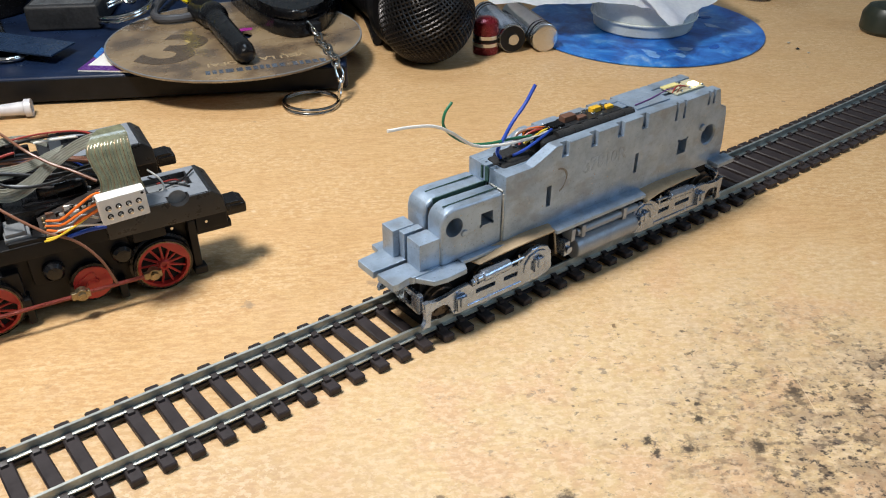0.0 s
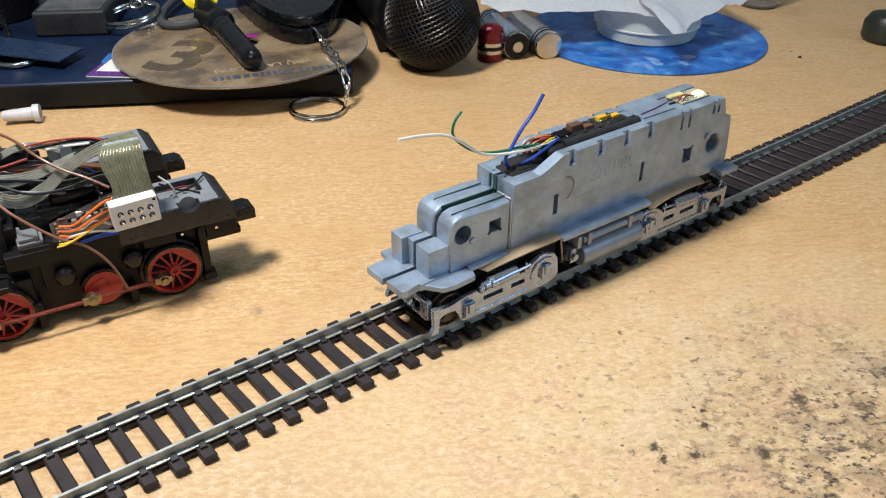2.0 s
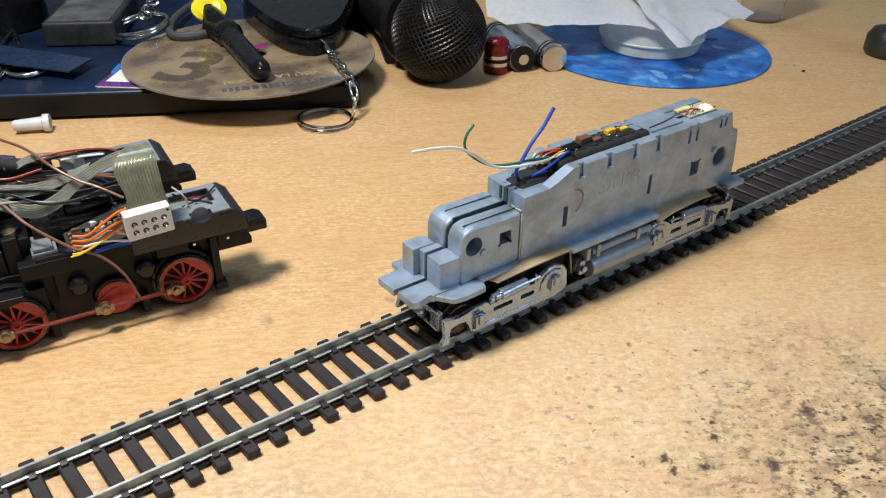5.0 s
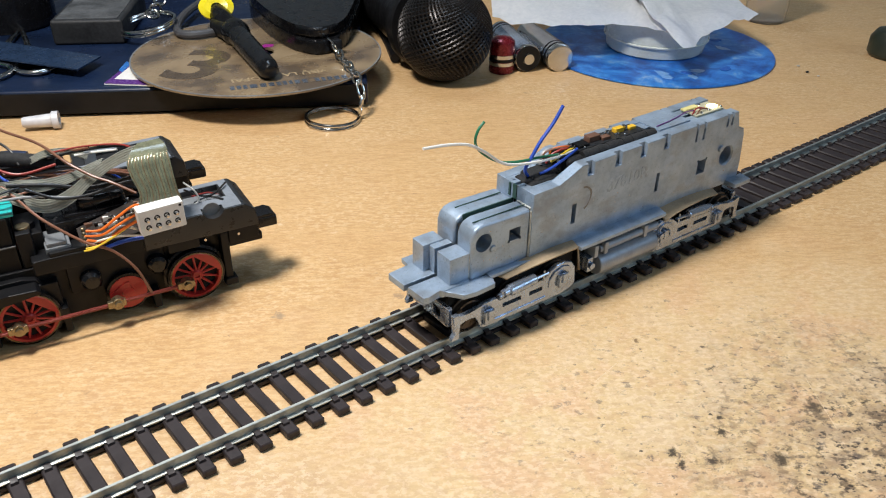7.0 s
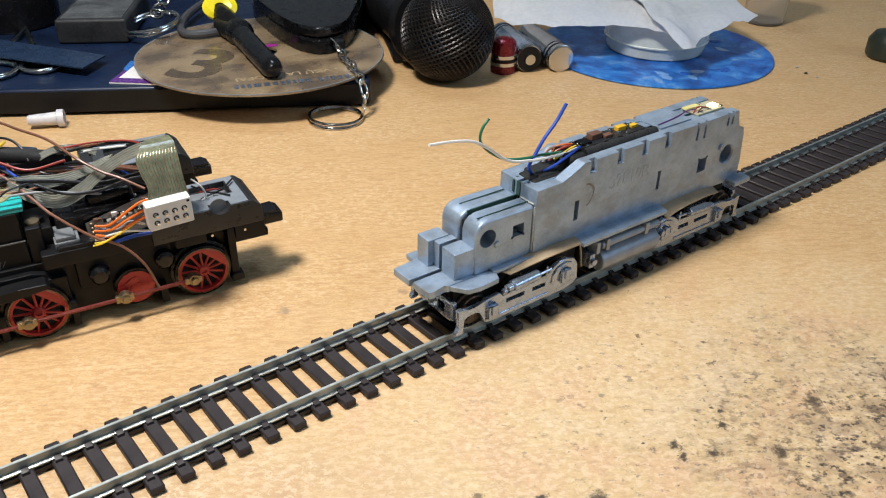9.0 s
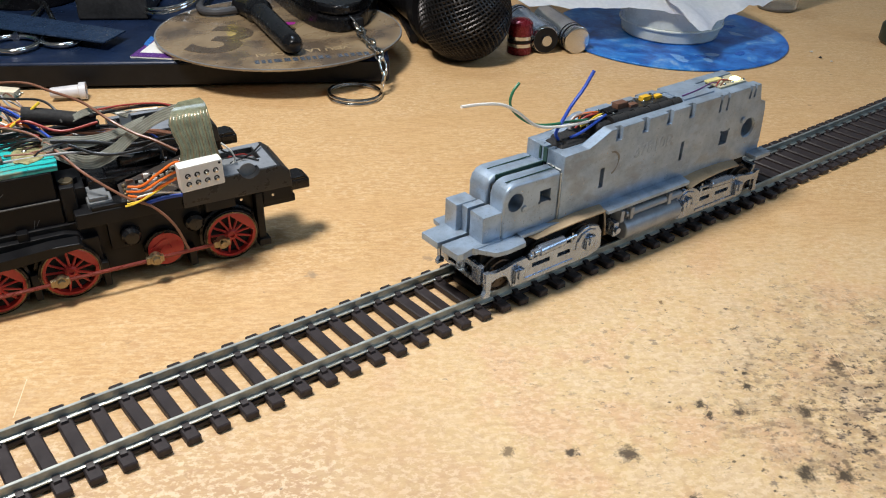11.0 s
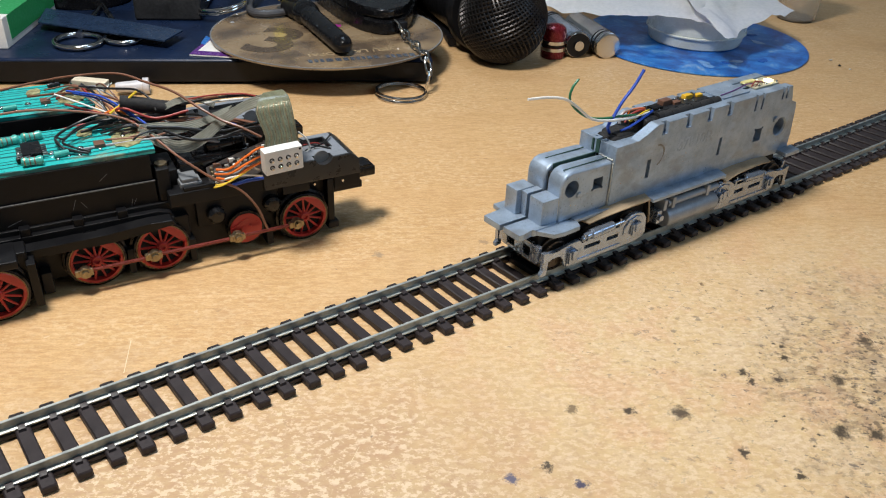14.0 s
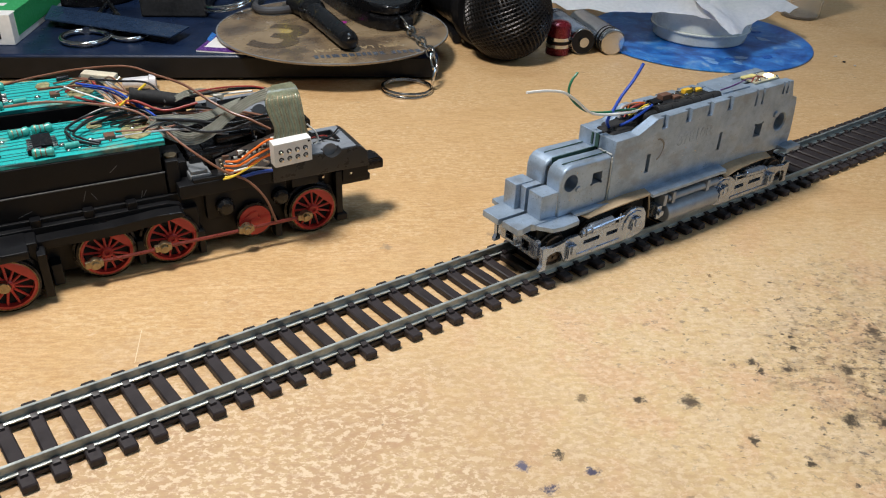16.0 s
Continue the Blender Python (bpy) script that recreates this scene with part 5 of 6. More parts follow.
for i in range(4):
    bm.faces.new((lo[i], lo[(i + 1) % 4], hi[(i + 1) % 4], hi[i]))
small = part("small_board", bm, worn("brown_black_board", (0.06, 0.05, 0.045), 0.35), black, "small dark circuit board")
rnd = random.Random(5)
for i in range(34):
    p = a + d * rnd.uniform(1, (b - a).length - 1) + down * rnd.uniform(0.6, 3.2)
    s = rnd.uniform(0.5, 1.1)
    bm = B()
    bx(bm, p.x - s, p.x + s, p.y - 0.8, p.y + 0.3, p.z - s * 0.7, p.z + s * 0.7, 0.1)
    part("component", bm, rnd.choice((M_BLACKGLOSS, M_BROWNCAP, M_STEEL, M_WHITE)), small)
for i in range(7):
    p = a + d * 1.4 + down * (1.0 + i * 1.25)
    bm = B()
    bmesh.ops.create_uvsphere(bm, u_segments=10, v_segments=7, radius=0.62, matrix=Matrix.Translation(p + Vector((0, -0.5, 0.3))))
    part("solder_joint", bm, M_BRASSY, small)
for colour, path, r in (
    ("orange", [(-25.7, 3.0, 29.7), (-22.1, 1.5, 29.9), (-17.8, 0.5, 32.9), (-13.1, 0.0, 35.6), (-10.3, 0.0, 35.3)], 0.52),
    ("orange", [(-26.2, 3.0, 28.3), (-22.1, 1.2, 28.5), (-17.7, 0.0, 31.0), (-13.0, 0.0, 32.8), (-10.1, 0.0, 32.8)], 0.52),
    ("orange", [(-26.2, 2.0, 27.4), (-21.7, 1.0, 26.6), (-17.2, 0.0, 29.4), (-12.1, 0.0, 31.1)], 0.6),
    ("grey", [(-25.8, 3.0, 28.8), (-20.4, 2.0, 27.8), (-16.8, 1.0, 29.8), (-12.8, 0.5, 28.1)], 0.5),
    ("yellow", [(-26.8, 1.0, 25.5), (-23.4, 0.0, 26.2), (-18.3, 0.0, 28.3), (-13.0, 0.4, 30.9)], 0.4),
    ("white", [(-26.5, 2.0, 25.9), (-22.5, 1.0, 27.1), (-18.4, 0.0, 27.7), (-12.4, 0.0, 26.3)], 0.45),
    ("white", [(-17.6, 2.0, 29.5), (-15.3, 1.0, 29.2), (-13.3, 0.0, 28.6)], 0.5),
    ("blue", [(-24.9, 3.0, 23.2), (-20.7, 2.0, 24.2), (-16.4, 1.5, 24.9), (-11.8, 1.2, 24.9)], 0.8),
    ("yellow", [(-27.4, 1.0, 24.9), (-24.7, 0.0, 25.7), (-20.3, -0.4, 27.7)], 0.38),
    ("copper", [(-80.8, 28.0, 46.6), (-69.7, 28.0, 46.5), (-56.0, 27.0, 44.0), (-47.2, 24.0, 41.9), (-42.9, 20.0, 39.8), (-39.1, 13.0, 37.1), (-34.9, 6.0, 33.9), (-26.8, 1.5, 27.4), (-20.4, -0.4, 23.7), (-15.7, -2.0, 17.3), (-13.1, -2.8, 9.0)], 0.55),
    ("brown", [(-79.5, 52.0, 45.2), (-69.2, 52.0, 46.5), (-56.9, 48.0, 48.6), (-44.3, 42.0, 49.7), (-37.3, 34.0, 48.6), (-30.8, 25.0, 47.5), (-25.6, 15.0, 45.0), (-20.7, 10.0, 42.2), (-16.3, 6.0, 40.8), (-11.2, 2.0, 38.2)], 0.55),
    ("red", [(-82.6, 34.0, 36.5), (-69.6, 34.0, 36.5), (-57.3, 34.0, 37.6), (-48.1, 33.0, 37.8)], 0.7),
    ("red", [(-50.8, 28.0, 42.1), (-46.2, 26.0, 44.2), (-38.1, 22.0, 41.2), (-28.2, 20.0, 42.9)], 0.55),
    ("blue", [(-59.8, 42.0, 46.2), (-50.9, 36.0, 45.2), (-45.1, 28.0, 42.5), (-41.1, 21.0, 40.3)], 0.5),
    ("blue", [(-58.0, 42.0, 45.2), (-50.5, 36.0, 44.0), (-44.6, 28.0, 41.2), (-40.5, 21.0, 39.8)], 0.45),
    ("black", [(-56.0, 42.0, 47.2), (-47.5, 38.0, 46.6), (-40.9, 32.0, 47.3), (-37.9, 27.0, 45.7), (-37.1, 24.0, 42.9)], 0.5),
    ("black", [(-66.2, 18.0, 41.3), (-64.2, 18.0, 40.6), (-59.7, 22.0, 41.8), (-51.0, 28.0, 40.7), (-41.6, 26.0, 38.8), (-38.2, 12.0, 36.7)], 0.45),
    ("black", [(-59.2, 10.4, 38.2), (-62.6, 12.0, 38.9), (-65.6, 15.3, 39.2), (-66.2, 23.0, 39.4), (-59.6, 29.6, 40.0), (-52.3, 29.9, 41.5), (-44.0, 25.0, 41.0), (-38.0, 16.0, 37.5)], 0.55),
    ("black", [(-58.6, 11.4, 38.2), (-63.0, 14.0, 39.4), (-64.6, 19.0, 39.6), (-57.0, 26.0, 40.6), (-48.0, 27.0, 41.0)], 0.5),
    ("black", [(-66.6, 18.0, 40.6), (-65.1, 14.0, 39.2), (-61.7, 13.0, 38.1), (-58.2, 14.0, 37.6)], 0.45),
    ("yellow", [(-50.0, 27.0, 42.7), (-45.8, 27.0, 45.4), (-41.4, 27.0, 48.5)], 0.55),
    ("white", [(-63.3, 42.0, 45.6), (-56.0, 36.0, 43.3), (-49.8, 29.0, 42.0)], 0.42),
    ("red", [(-61.0, 40.0, 42.7), (-55.4, 36.0, 41.4), (-48.2, 30.0, 40.2), (-43.6, 24.0, 39.9)], 0.55),
    ("orange", [(-52.2, 30.0, 41.2), (-48.5, 29.0, 42.9), (-45.7, 27.0, 41.7), (-48.7, 28.0, 39.6)], 0.55),
    ("brown", [(-70.5, 50.0, 43.1), (-59.5, 44.0, 44.7), (-49.0, 36.0, 44.9), (-41.0, 26.0, 43.5), (-29.3, 24.0, 44.4), (-19.2, 18.0, 46.8)], 0.5),
    ("black", [(-29.8, 22.0, 44.4), (-21.4, 20.0, 45.7), (-11.8, 16.0, 46.8), (-8.3, 10.0, 47.7)], 0.7),
    ("red", [(-28.6, 22.0, 45.7), (-20.5, 20.0, 46.7), (-12.0, 15.0, 47.6), (-7.7, 9.0, 47.6)], 0.4),
    ("white", [(-23.0, 20.0, 44.5), (-18.5, 18.0, 45.3), (-12.4, 14.0, 46.5)], 0.5),
    ("black", [(-37.3, 14.0, 40.1), (-30.2, 10.0, 37.5), (-21.9, 9.0, 37.2), (-13.1, 8.0, 39.2), (-5.6, 8.0, 38.3)], 0.6),
    ("black", [(-41.4, 18.0, 40.3), (-31.9, 16.0, 39.2), (-20.7, 13.0, 37.4), (-8.6, 11.0, 39.2)], 0.8),
    ("white", [(2.5, 8.0, 35.4), (5.0, 7.0, 32.6), (6.0, 8.0, 28.9), (3.8, 8.0, 27.4)], 0.38),
    ("black", [(2.3, 8.0, 33.1), (7.2, 9.0, 29.5), (11.1, 10.0, 28.9), (16.0, 15.0, 29.2)], 0.4),
    ("red", [(4.6, 10.0, 29.5), (9.3, 12.0, 28.7), (11.4, 12.5, 27.6), (13.0, 13.0, 26.6)], 0.35),
    ("black", [(4.8, 9.0, 27.9), (9.3, 10.0, 28.3), (12.6, 6.0, 28.6)], 0.4),
):
    bwire(colour, path, r)
rnd = random.Random(21)
for i in range(14):
    u0, v0 = rnd.uniform(-62, -44), rnd.uniform(14, 33)
    u1, v1 = rnd.uniform(-24, 2), rnd.uniform(12, 27)
    mid = [(u0 + (u1 - u0) * f + rnd.uniform(-3, 3), v0 + (v1 - v0) * f + rnd.uniform(-3, 3), 39.5 - 4.5 * f + rnd.uniform(-1.2, 2.6)) for f in (0.25, 0.5, 0.75)]
    bwire(rnd.choice(("black", "black", "black", "brown", "red", "blue", "grey", "copper")), [(u0, v0, 38.0), *mid, (u1, v1, rnd.uniform(30.5, 33))], rnd.uniform(0.35, 0.6))
for i in range(8):
    u0, v0 = rnd.uniform(-70, -50), rnd.uniform(52, 70)
    u1, v1 = rnd.uniform(-48, -36), rnd.uniform(30, 46)
    mid = [(u0 + (u1 - u0) * f + rnd.uniform(-4, 4), v0 + (v1 - v0) * f + rnd.uniform(-2, 2), 39.0 + 3.0 * math.sin(f * 3.1) + rnd.uniform(-1, 2)) for f in (0.3, 0.65)]
    bwire(rnd.choice(("black", "brown", "red", "copper", "grey")), [(u0, v0, 38.0), *mid, (u1, v1, 34)], rnd.uniform(0.35, 0.55))
bm = B()
wire(bm, [(-46.6, 28.0, 45.5), (-40.3, 27.0, 44.2), (-34.3, 26.0, 42.7), (-28.0, 25.0, 41.6)], 2.2, 12)
part("mesh_sleeve", bm, M_TAPE, black, "black woven cable sleeve")
bm = B()
wire(bm, [(-46.0, 44.0, 37.4), (-42.0, 43.0, 37.8), (-38.0, 42.0, 37.8), (-34.5, 41.0, 37.2)], 2.3, 14)
part("blue_sleeve", bm, worn("navy_sleeve", (0.012, 0.022, 0.06), 0.4), black, "dark blue shrink sleeve")
bm = B()
bx(bm, -5.6, 5.6, -2.2, 2.2, -1.5, 1.5, 0.4)
socket = part("cream_socket", bm, worn("cream_plastic", (0.58, 0.52, 0.40), 0.45), black, "cream plastic socket", at_mm(-50.5, 64.0, 40.0, 0, 4, -28))
for k in range(3):
    bm = B()
    rod(bm, (5.4, -1.4 + 1.4 * k, 0), (6.6, -1.4 + 1.4 * k, 0), 0.4, 10, bev=0.1)
    part("contact", bm, M_STEEL, socket)
bm = B()
bx(bm, -35, -14, 9.5, 22, 24.4, 30.5, 0.6)
bx(bm, -30, -12.5, 11, 18.5, 24.4, 31.5, 1.0)
bx(bm, -26, -13, 12, 17.5, 30.5, 35.0, 1.6, 3)
part("motor_block", bm, M_BLACKGLOSS, black, "black motor block")
bm = B()
bx(bm, -36.5, -30, 3.5, 9.4, 24.4, 26.6, 0.4)
bx(bm, -36, -31, 4.0, 12.0, 26.5, 27.8, 0.3)
part("grey_bracket", bm, M_GREYPLASTIC, black, "grey bracket")
bm = B()
bx(bm, -8.5, -5.0, 8.6, 10.4, 26.4, 32.0, 0.3)
part("grey_tab", bm, M_GREYPLASTIC, twin, "grey upright tab")

# ---- the clutter at the back of the table ----
SX, SY, SYAW = 79.0, 158.0, -28.6
# black lacquer with a blue reflection put into its base colour
M_LAPTOP = worn("black_lacquer_blue_sheen", (0.005, 0.010, 0.026), 0.34, 0.0, 0.4, 30.0, 700.0, 0.1, (0.008, 0.018, 0.05), spec=0.26)
laptop = thing("black_case", SX, SY, 0, SYAW, "flat black plastic case with a dusty top, bluish reflection painted in", "case")
bm = B()
bx(bm, -420, 0, 0, 250, 1.0, 12.6, 2.0, 3)
part("case_body", bm, M_LAPTOP, laptop)
bm = B()
bx(bm, -419, -1, -0.5, 0.8, 1.6, 11.4, 0.4)
part("front_trim", bm, M_BLACK, laptop)
for u in (-400, -60, -20):
    bm = B()
    rod(bm, (u, 10, 0), (u, 10, 1.4), 5, 16)
    part("rubber_foot", bm, M_BLACK, laptop)


def disc_print():
    """Brown and tan camouflage print under a clear lacquer."""
    n = Nodes("printed_disc", 0.22)
    n.set("Base Color", n.ramp(n.noise(30.0, 4.0, 0.55, n.stretch(1.0, 1.4, 1.0, 20.0)), (0.38, (0.105, 0.075, 0.05)), (0.45, (0.185, 0.13, 0.08)), (0.54, (0.265, 0.19, 0.11)), (0.66, (0.31, 0.225, 0.135))))
    n.set("Coat Weight", 0.5)
    n.set("Roughness", n.ramp(n.noise(60.0), (0.3, 0.2), (0.7, 0.34)))
    return n.mat


M_DISC = disc_print()
disc = thing("printed_disc", 52, 216, 14.3, 0, "brown camouflage-printed optical disc lying on the black case", "disc")
bm = B()
lathe(bm, [(7.5, 0), (59.4, 0), (60, 0.3), (60, 0.9), (59.4, 1.2), (7.5, 1.2), (7.5, 0)], 96)
part("disc_body", bm, M_DISC, disc)
bm = B()
lathe(bm, [(59.2, 0.95), (59.9, 0.95), (59.9, 1.26), (59.2, 1.26), (59.2, 0.95)], 96)
part("clear_rim", bm, M_GREYPLASTIC, disc)
M_DARKINK = worn("dark_brown_ink", (0.085, 0.062, 0.043), 0.3)
M_TANINK = worn("tan_ink", (0.36, 0.27, 0.16), 0.3)
c3 = (19.9, 212.4, 15.5)
lettering("print_figure", "3", 57, 0.03, M_DARKINK, disc, at_mm(c3[0] - 52, c3[1] - 216, 1.28, 0, 0, -44), "large dark printed figure")
rnd = random.Random(8)
lettering("print_words", "VIS\u0172 LA", 6.0, 0.02, M_TANINK, disc, at_mm(57.0 - 52, 177.0 - 216, 1.27, 0, 0, 166), "tan printed words")
lettering("print_words", "TOPAI", 6.0, 0.02, M_TANINK, disc, at_mm(32.5 - 52, 182.6 - 216, 1.27, 0, 0, 166), "tan printed words")
M_FOIL = worn("dull_foil_print", (0.16, 0.19, 0.24), 0.25, 0.6, 0.5, 300.0)
for row, (p, q) in enumerate(zip([(20.0, 176.3, 15.5)], [(70.7, 161.5, 15.5)])):
    p, q = Vector(p), Vector(q)
    k = 0.0
    while k < 0.97:
        w = rnd.uniform(0.035, 0.075)
        bm = B()
        mid = p.lerp(q, k + w / 2)
        turn = Matrix.Translation((mid.x - 52, mid.y - 216, 1.3)) @ Matrix.Rotation(math.atan2((q - p).y, (q - p).x), 4, "Z")
        L = (q - p).length * w * 0.42
        bx(bm, -L, L, -2.2, 2.2, -0.03, 0.03, 0, 1, turn)
        part("print_bar", bm, M_FOIL, disc)
        k += w + (0.06 if rnd.random() < 0.2 else 0.012)

mg = (59.1, 222.5, 15.6)
bm = B()
prism(bm, [(-3.5, -1.6), (2.5, -2.6), (4.5, 0.4), (1.0, 2.6), (-3.0, 1.8)], 0, 0.06, 0, "z")
part("magenta_print", bm, plain("magenta_print", (0.30, 0.02, 0.22), 0.3), disc, "", at_mm(mg[0] - 52, mg[1] - 216, 1.24))

# card under the disc
q = [(-21.6, 218.5, 13.4), (-0.6, 242.5, 13.4), (31, 265.3, 13.4), (16, 188.1, 13.4)]
card = thing("card", q[0][0], q[0][1], 12.65, 0, "glossy card with purple edge and white field", "card")
M_PURPLE, M_CYAN = plain("purple_print", (0.10, 0.03, 0.20), 0.25), plain("blue_print", (0.03, 0.16, 0.50), 0.25)


def flat(pts, z0, z1, ox, oy, bev=0.0):
    bm = B()
    prism(bm, [(p[0] - ox, p[1] - oy) for p in pts], z0, z1, bev, "z", 1)
    return bm


part("card_core", flat([q[0], q[1], q[2], q[3]], 0, 0.75, q[0][0], q[0][1], 0.1), M_WHITE, card, "white card edge")
part("card_sheet", flat([q[0], q[1], q[2], q[3]], 0.75, 0.9, q[0][0], q[0][1]), M_PURPLE, card)
w3 = [(-16.2, 221.3, 13.5), (-4.4, 235.1, 13.5), (-0.5, 224.7, 13.5), (-5.9, 213.1, 13.5)]
part("white_field", flat(w3, 0.9, 0.95, q[0][0], q[0][1]), M_WHITE, card)
w3 = [(-10.9, 232.1, 13.5), (-4, 242.6, 13.5), (-3.3, 238.1, 13.5), (-10.4, 228, 13.5)]
part("blue_stripe", flat(w3, 0.9, 0.96, q[0][0], q[0][1]), M_CYAN, card)

# car key fob with chain and ring
FOB = glide([(124.4, 352.3, 16), (80.5, 287.8, 16), (70, 250.2, 16), (67.3, 213.1, 16), (73, 195.6, 16), (87.6, 197.3, 16), (105.9, 216.6, 16), (141.2, 266.6, 16), (165.6, 321.8, 16)], 4)
fob = thing("key_fob", 90, 243, 15.5, 0, "black rounded remote key fob lying on the printed disc", "key fob")
bm = B()
prism(bm, [(p[0] - 90, p[1] - 243) for p in FOB], 0, 7.5, 2.5, "z", 2)
part("lower_shell", bm, M_BLACKGLOSS, fob)
bm = B()
prism(bm, [((p[0] - 90) * 0.97, (p[1] - 243) * 0.97) for p in FOB], 7.8, 13.0, 2.8, "z", 3)
part("upper_shell", bm, M_BLACKGLOSS, fob)
bm = B()
lug = (82.2, 192.2, 20)
bx(bm, lug[0] - 92.5, lug[0] - 87.5, lug[1] - 245.5, lug[1] - 240.5, 2.5, 7.5, 1.2, 2)
part("lug", bm, M_BLACK, fob)
ring_c = (57, 153)
chain = thing("key_chain", ring_c[0], ring_c[1], 0, 0, "chrome key ring and twisted link chain", "key chain")
bm = B()
torus(bm, 11.8, 0.8, Matrix.Translation((0, 0, 1.0)) @ Matrix.Rotation(radians(2), 4, "X"), 56, 10)
torus(bm, 11.8, 0.8, Matrix.Translation((0.2, 0.2, 2.0)) @ Matrix.Rotation(radians(2.0), 4, "Y"), 56, 10)
part("split_ring", bm, M_STEEL, chain)
LINKS = glide([(81.3, 191.8, 20), (77.4, 179.6, 18), (74.9, 166.3, 16.8), (71.3, 153.5, 16), (70.5, 150.2, 12), (70.2, 148.3, 8), (68.8, 148.5, 3)], 12)
steps = [0.0]
for p, r in zip(LINKS, LINKS[1:]):
    steps.append(steps[-1] + (r - p).length)
COUNT = 8
knots = [LINKS[min(range(len(LINKS)), key=lambda i: abs(steps[i] - steps[-1] * k / COUNT))] for k in range(COUNT + 1)]
for i, (p, r) in enumerate(zip(knots, knots[1:])):
    d = (r - p)
    long = (d.length / 2 + 1.5) / 2.9
    m = Matrix.Translation((p + r) / 2 - Vector((*ring_c, 0))) @ d.to_track_quat("X", "Z").to_matrix().to_4x4() @ Matrix.Rotation(radians(55 if i % 2 else -35), 4, "X") @ Matrix.Diagonal((long, 0.95, 1, 1))
    bm = B()
    torus(bm, 2.4, 0.6, m, 24, 8)
    part("chain_link", bm, M_STEEL, chain)
p = LINKS[0] - Vector((*ring_c, 0))
bm = B()
torus(bm, 5.0, 0.5, Matrix.Translation(p + Vector((0, 3, -1))) @ Matrix.Rotation(radians(60), 4, "Y"), 28, 8)
part("jump_ring", bm, M_STEEL, chain)

# black handled tool with a yellow eye
h0, h1, h2 = [(39.2, 175.4, 20.3), (50, 239, 20.3)] + [(50.5, 258.9, 27)]
tool = thing("handled_tool", h1[0], h1[1], 15.5, 0, "small black handled tool with a yellow oval grip", "tool")
h0, h1, h2 = (Vector(v) - Vector((h1[0], h1[1], 15.5)) for v in (h0, h1, h2))
d = (h1 - h0)
m = Matrix.Translation(h0) @ d.to_track_quat("Z", "Y").to_matrix().to_4x4()
L = d.length
bm = B()
lathe(bm, [(0, -2.0), (2.6, -1.4), (4.2, 0.6), (4.9, 4), (5.2, L * 0.5), (5.4, L * 0.86), (6.8, L * 0.9), (6.8, L), (0, L)], 28, m)
part("handle", bm, M_BLACKGLOSS, tool)
bm = B()
bx(bm, h1.x - 7, h1.x + 8, h1.y - 4, h1.y + 18, 0.0, 9.0, 4, 3)
part("tool_body", bm, M_BLACK, tool)
M_YELLOW = plain("yellow_plastic", (0.80, 0.66, 0.015), 0.35)
bm = B()
lathe(bm, [(2.2, -2.2), (5.0, -2.8), (8.2, -1.4), (8.5, 1.4), (5.6, 2.9), (2.4, 2.2), (2.2, -2.2)], 32, Matrix.Translation(h2 + Vector((0, 2, 0))) @ Matrix.Rotation(radians(-20), 4, "Z") @ Matrix.Rotation(radians(52), 4, "X") @ Matrix.Diagonal((1.05, 0.8, 1, 1)))
part("eye", bm, M_YELLOW, tool, "yellow oval grip with a hole")
bm = B()
rod(bm, h2 + Vector((0.5, 2.5, -3.0)), h1 + Vector((0, 2, -1)), 5.6, 20)
part("neck", bm, M_BLACKGLOSS, tool)

bm = B()
CB = [(87, 331.9, 18), (64.1, 312.7, 18), (45.3, 292.7, 18), (32.4, 271.9, 18), (28.7, 257.8, 18), (34.8, 251.4, 18), (46.4, 250.6, 18)]
wire(bm, CB, 2.1, 10)
solo("grey_cable", bm, plain("grey_rubber", (0.06, 0.06, 0.065), 0.45), "looped dark grey cable lying on the disc", "cable")

# key ring pair on the disc
bm = B()
rc = (18.1, 275.6, 20)
keys = thing("key_ring", rc[0], rc[1], 15.5, 0, "shiny chrome key ring with small links", "key ring")
torus(bm, 14.0, 0.9, Matrix.Translation((0, 0, 3.9)) @ Matrix.Rotation(radians(-12), 4, "Y"), 48, 10)
torus(bm, 14.0, 0.9, Matrix.Translation((0.3, 0.2, 5.4)) @ Matrix.Rotation(radians(-9), 4, "Y"), 48, 10)
part("split_ring", bm, M_STEEL, keys)
for i, (a, b, c) in enumerate(((6, 8, 7), (9, 12, 8), (12, 17, 9), (15, 22, 10), (16, 28, 10))):
    bm = B()
    torus(bm, 3.0, 0.7, Matrix.Translation((a, b, c)) @ Matrix.Rotation(radians(35 + 70 * i), 4, "X") @ Matrix.Rotation(radians(40), 4, "Z"), 20, 8)
    part("small_link", bm, M_STEEL, keys)

# black box and round thing on the case
box = thing("black_box", SX, SY, 12.6, SYAW, "dusty black plastic box lying on the black case", "box")
M_DUSTY = worn("dusty_black_plastic", (0.010, 0.011, 0.012), 0.55, 0.0, 0.6, 40.0, 900.0, 0.2, (0.028, 0.028, 0.03), spec=0.35)
fl, fr = [(-24.7, 291, 12.6), (3.9, 270.6, 12.6)]
def slab_uv(p):
    dx, dy = p[0] - SX, p[1] - SY
    c, s = math.cos(radians(SYAW)), math.sin(radians(SYAW))
    return dx * c + dy * s, -dx * s + dy * c
(u0, v0), (u1, v1) = slab_uv(fl), slab_uv(fr)
bm = B()
bx(bm, u0, u1, (v0 + v1) / 2, (v0 + v1) / 2 + 60, 0, 12.5, 1.6, 3)
part("box_body", bm, M_DUSTY, box)
bm = B()
bx(bm, u0 + 2.5, u1 - 2.5, (v0 + v1) / 2 + 2.5, (v0 + v1) / 2 + 50, 12.45, 12.75, 0.1)
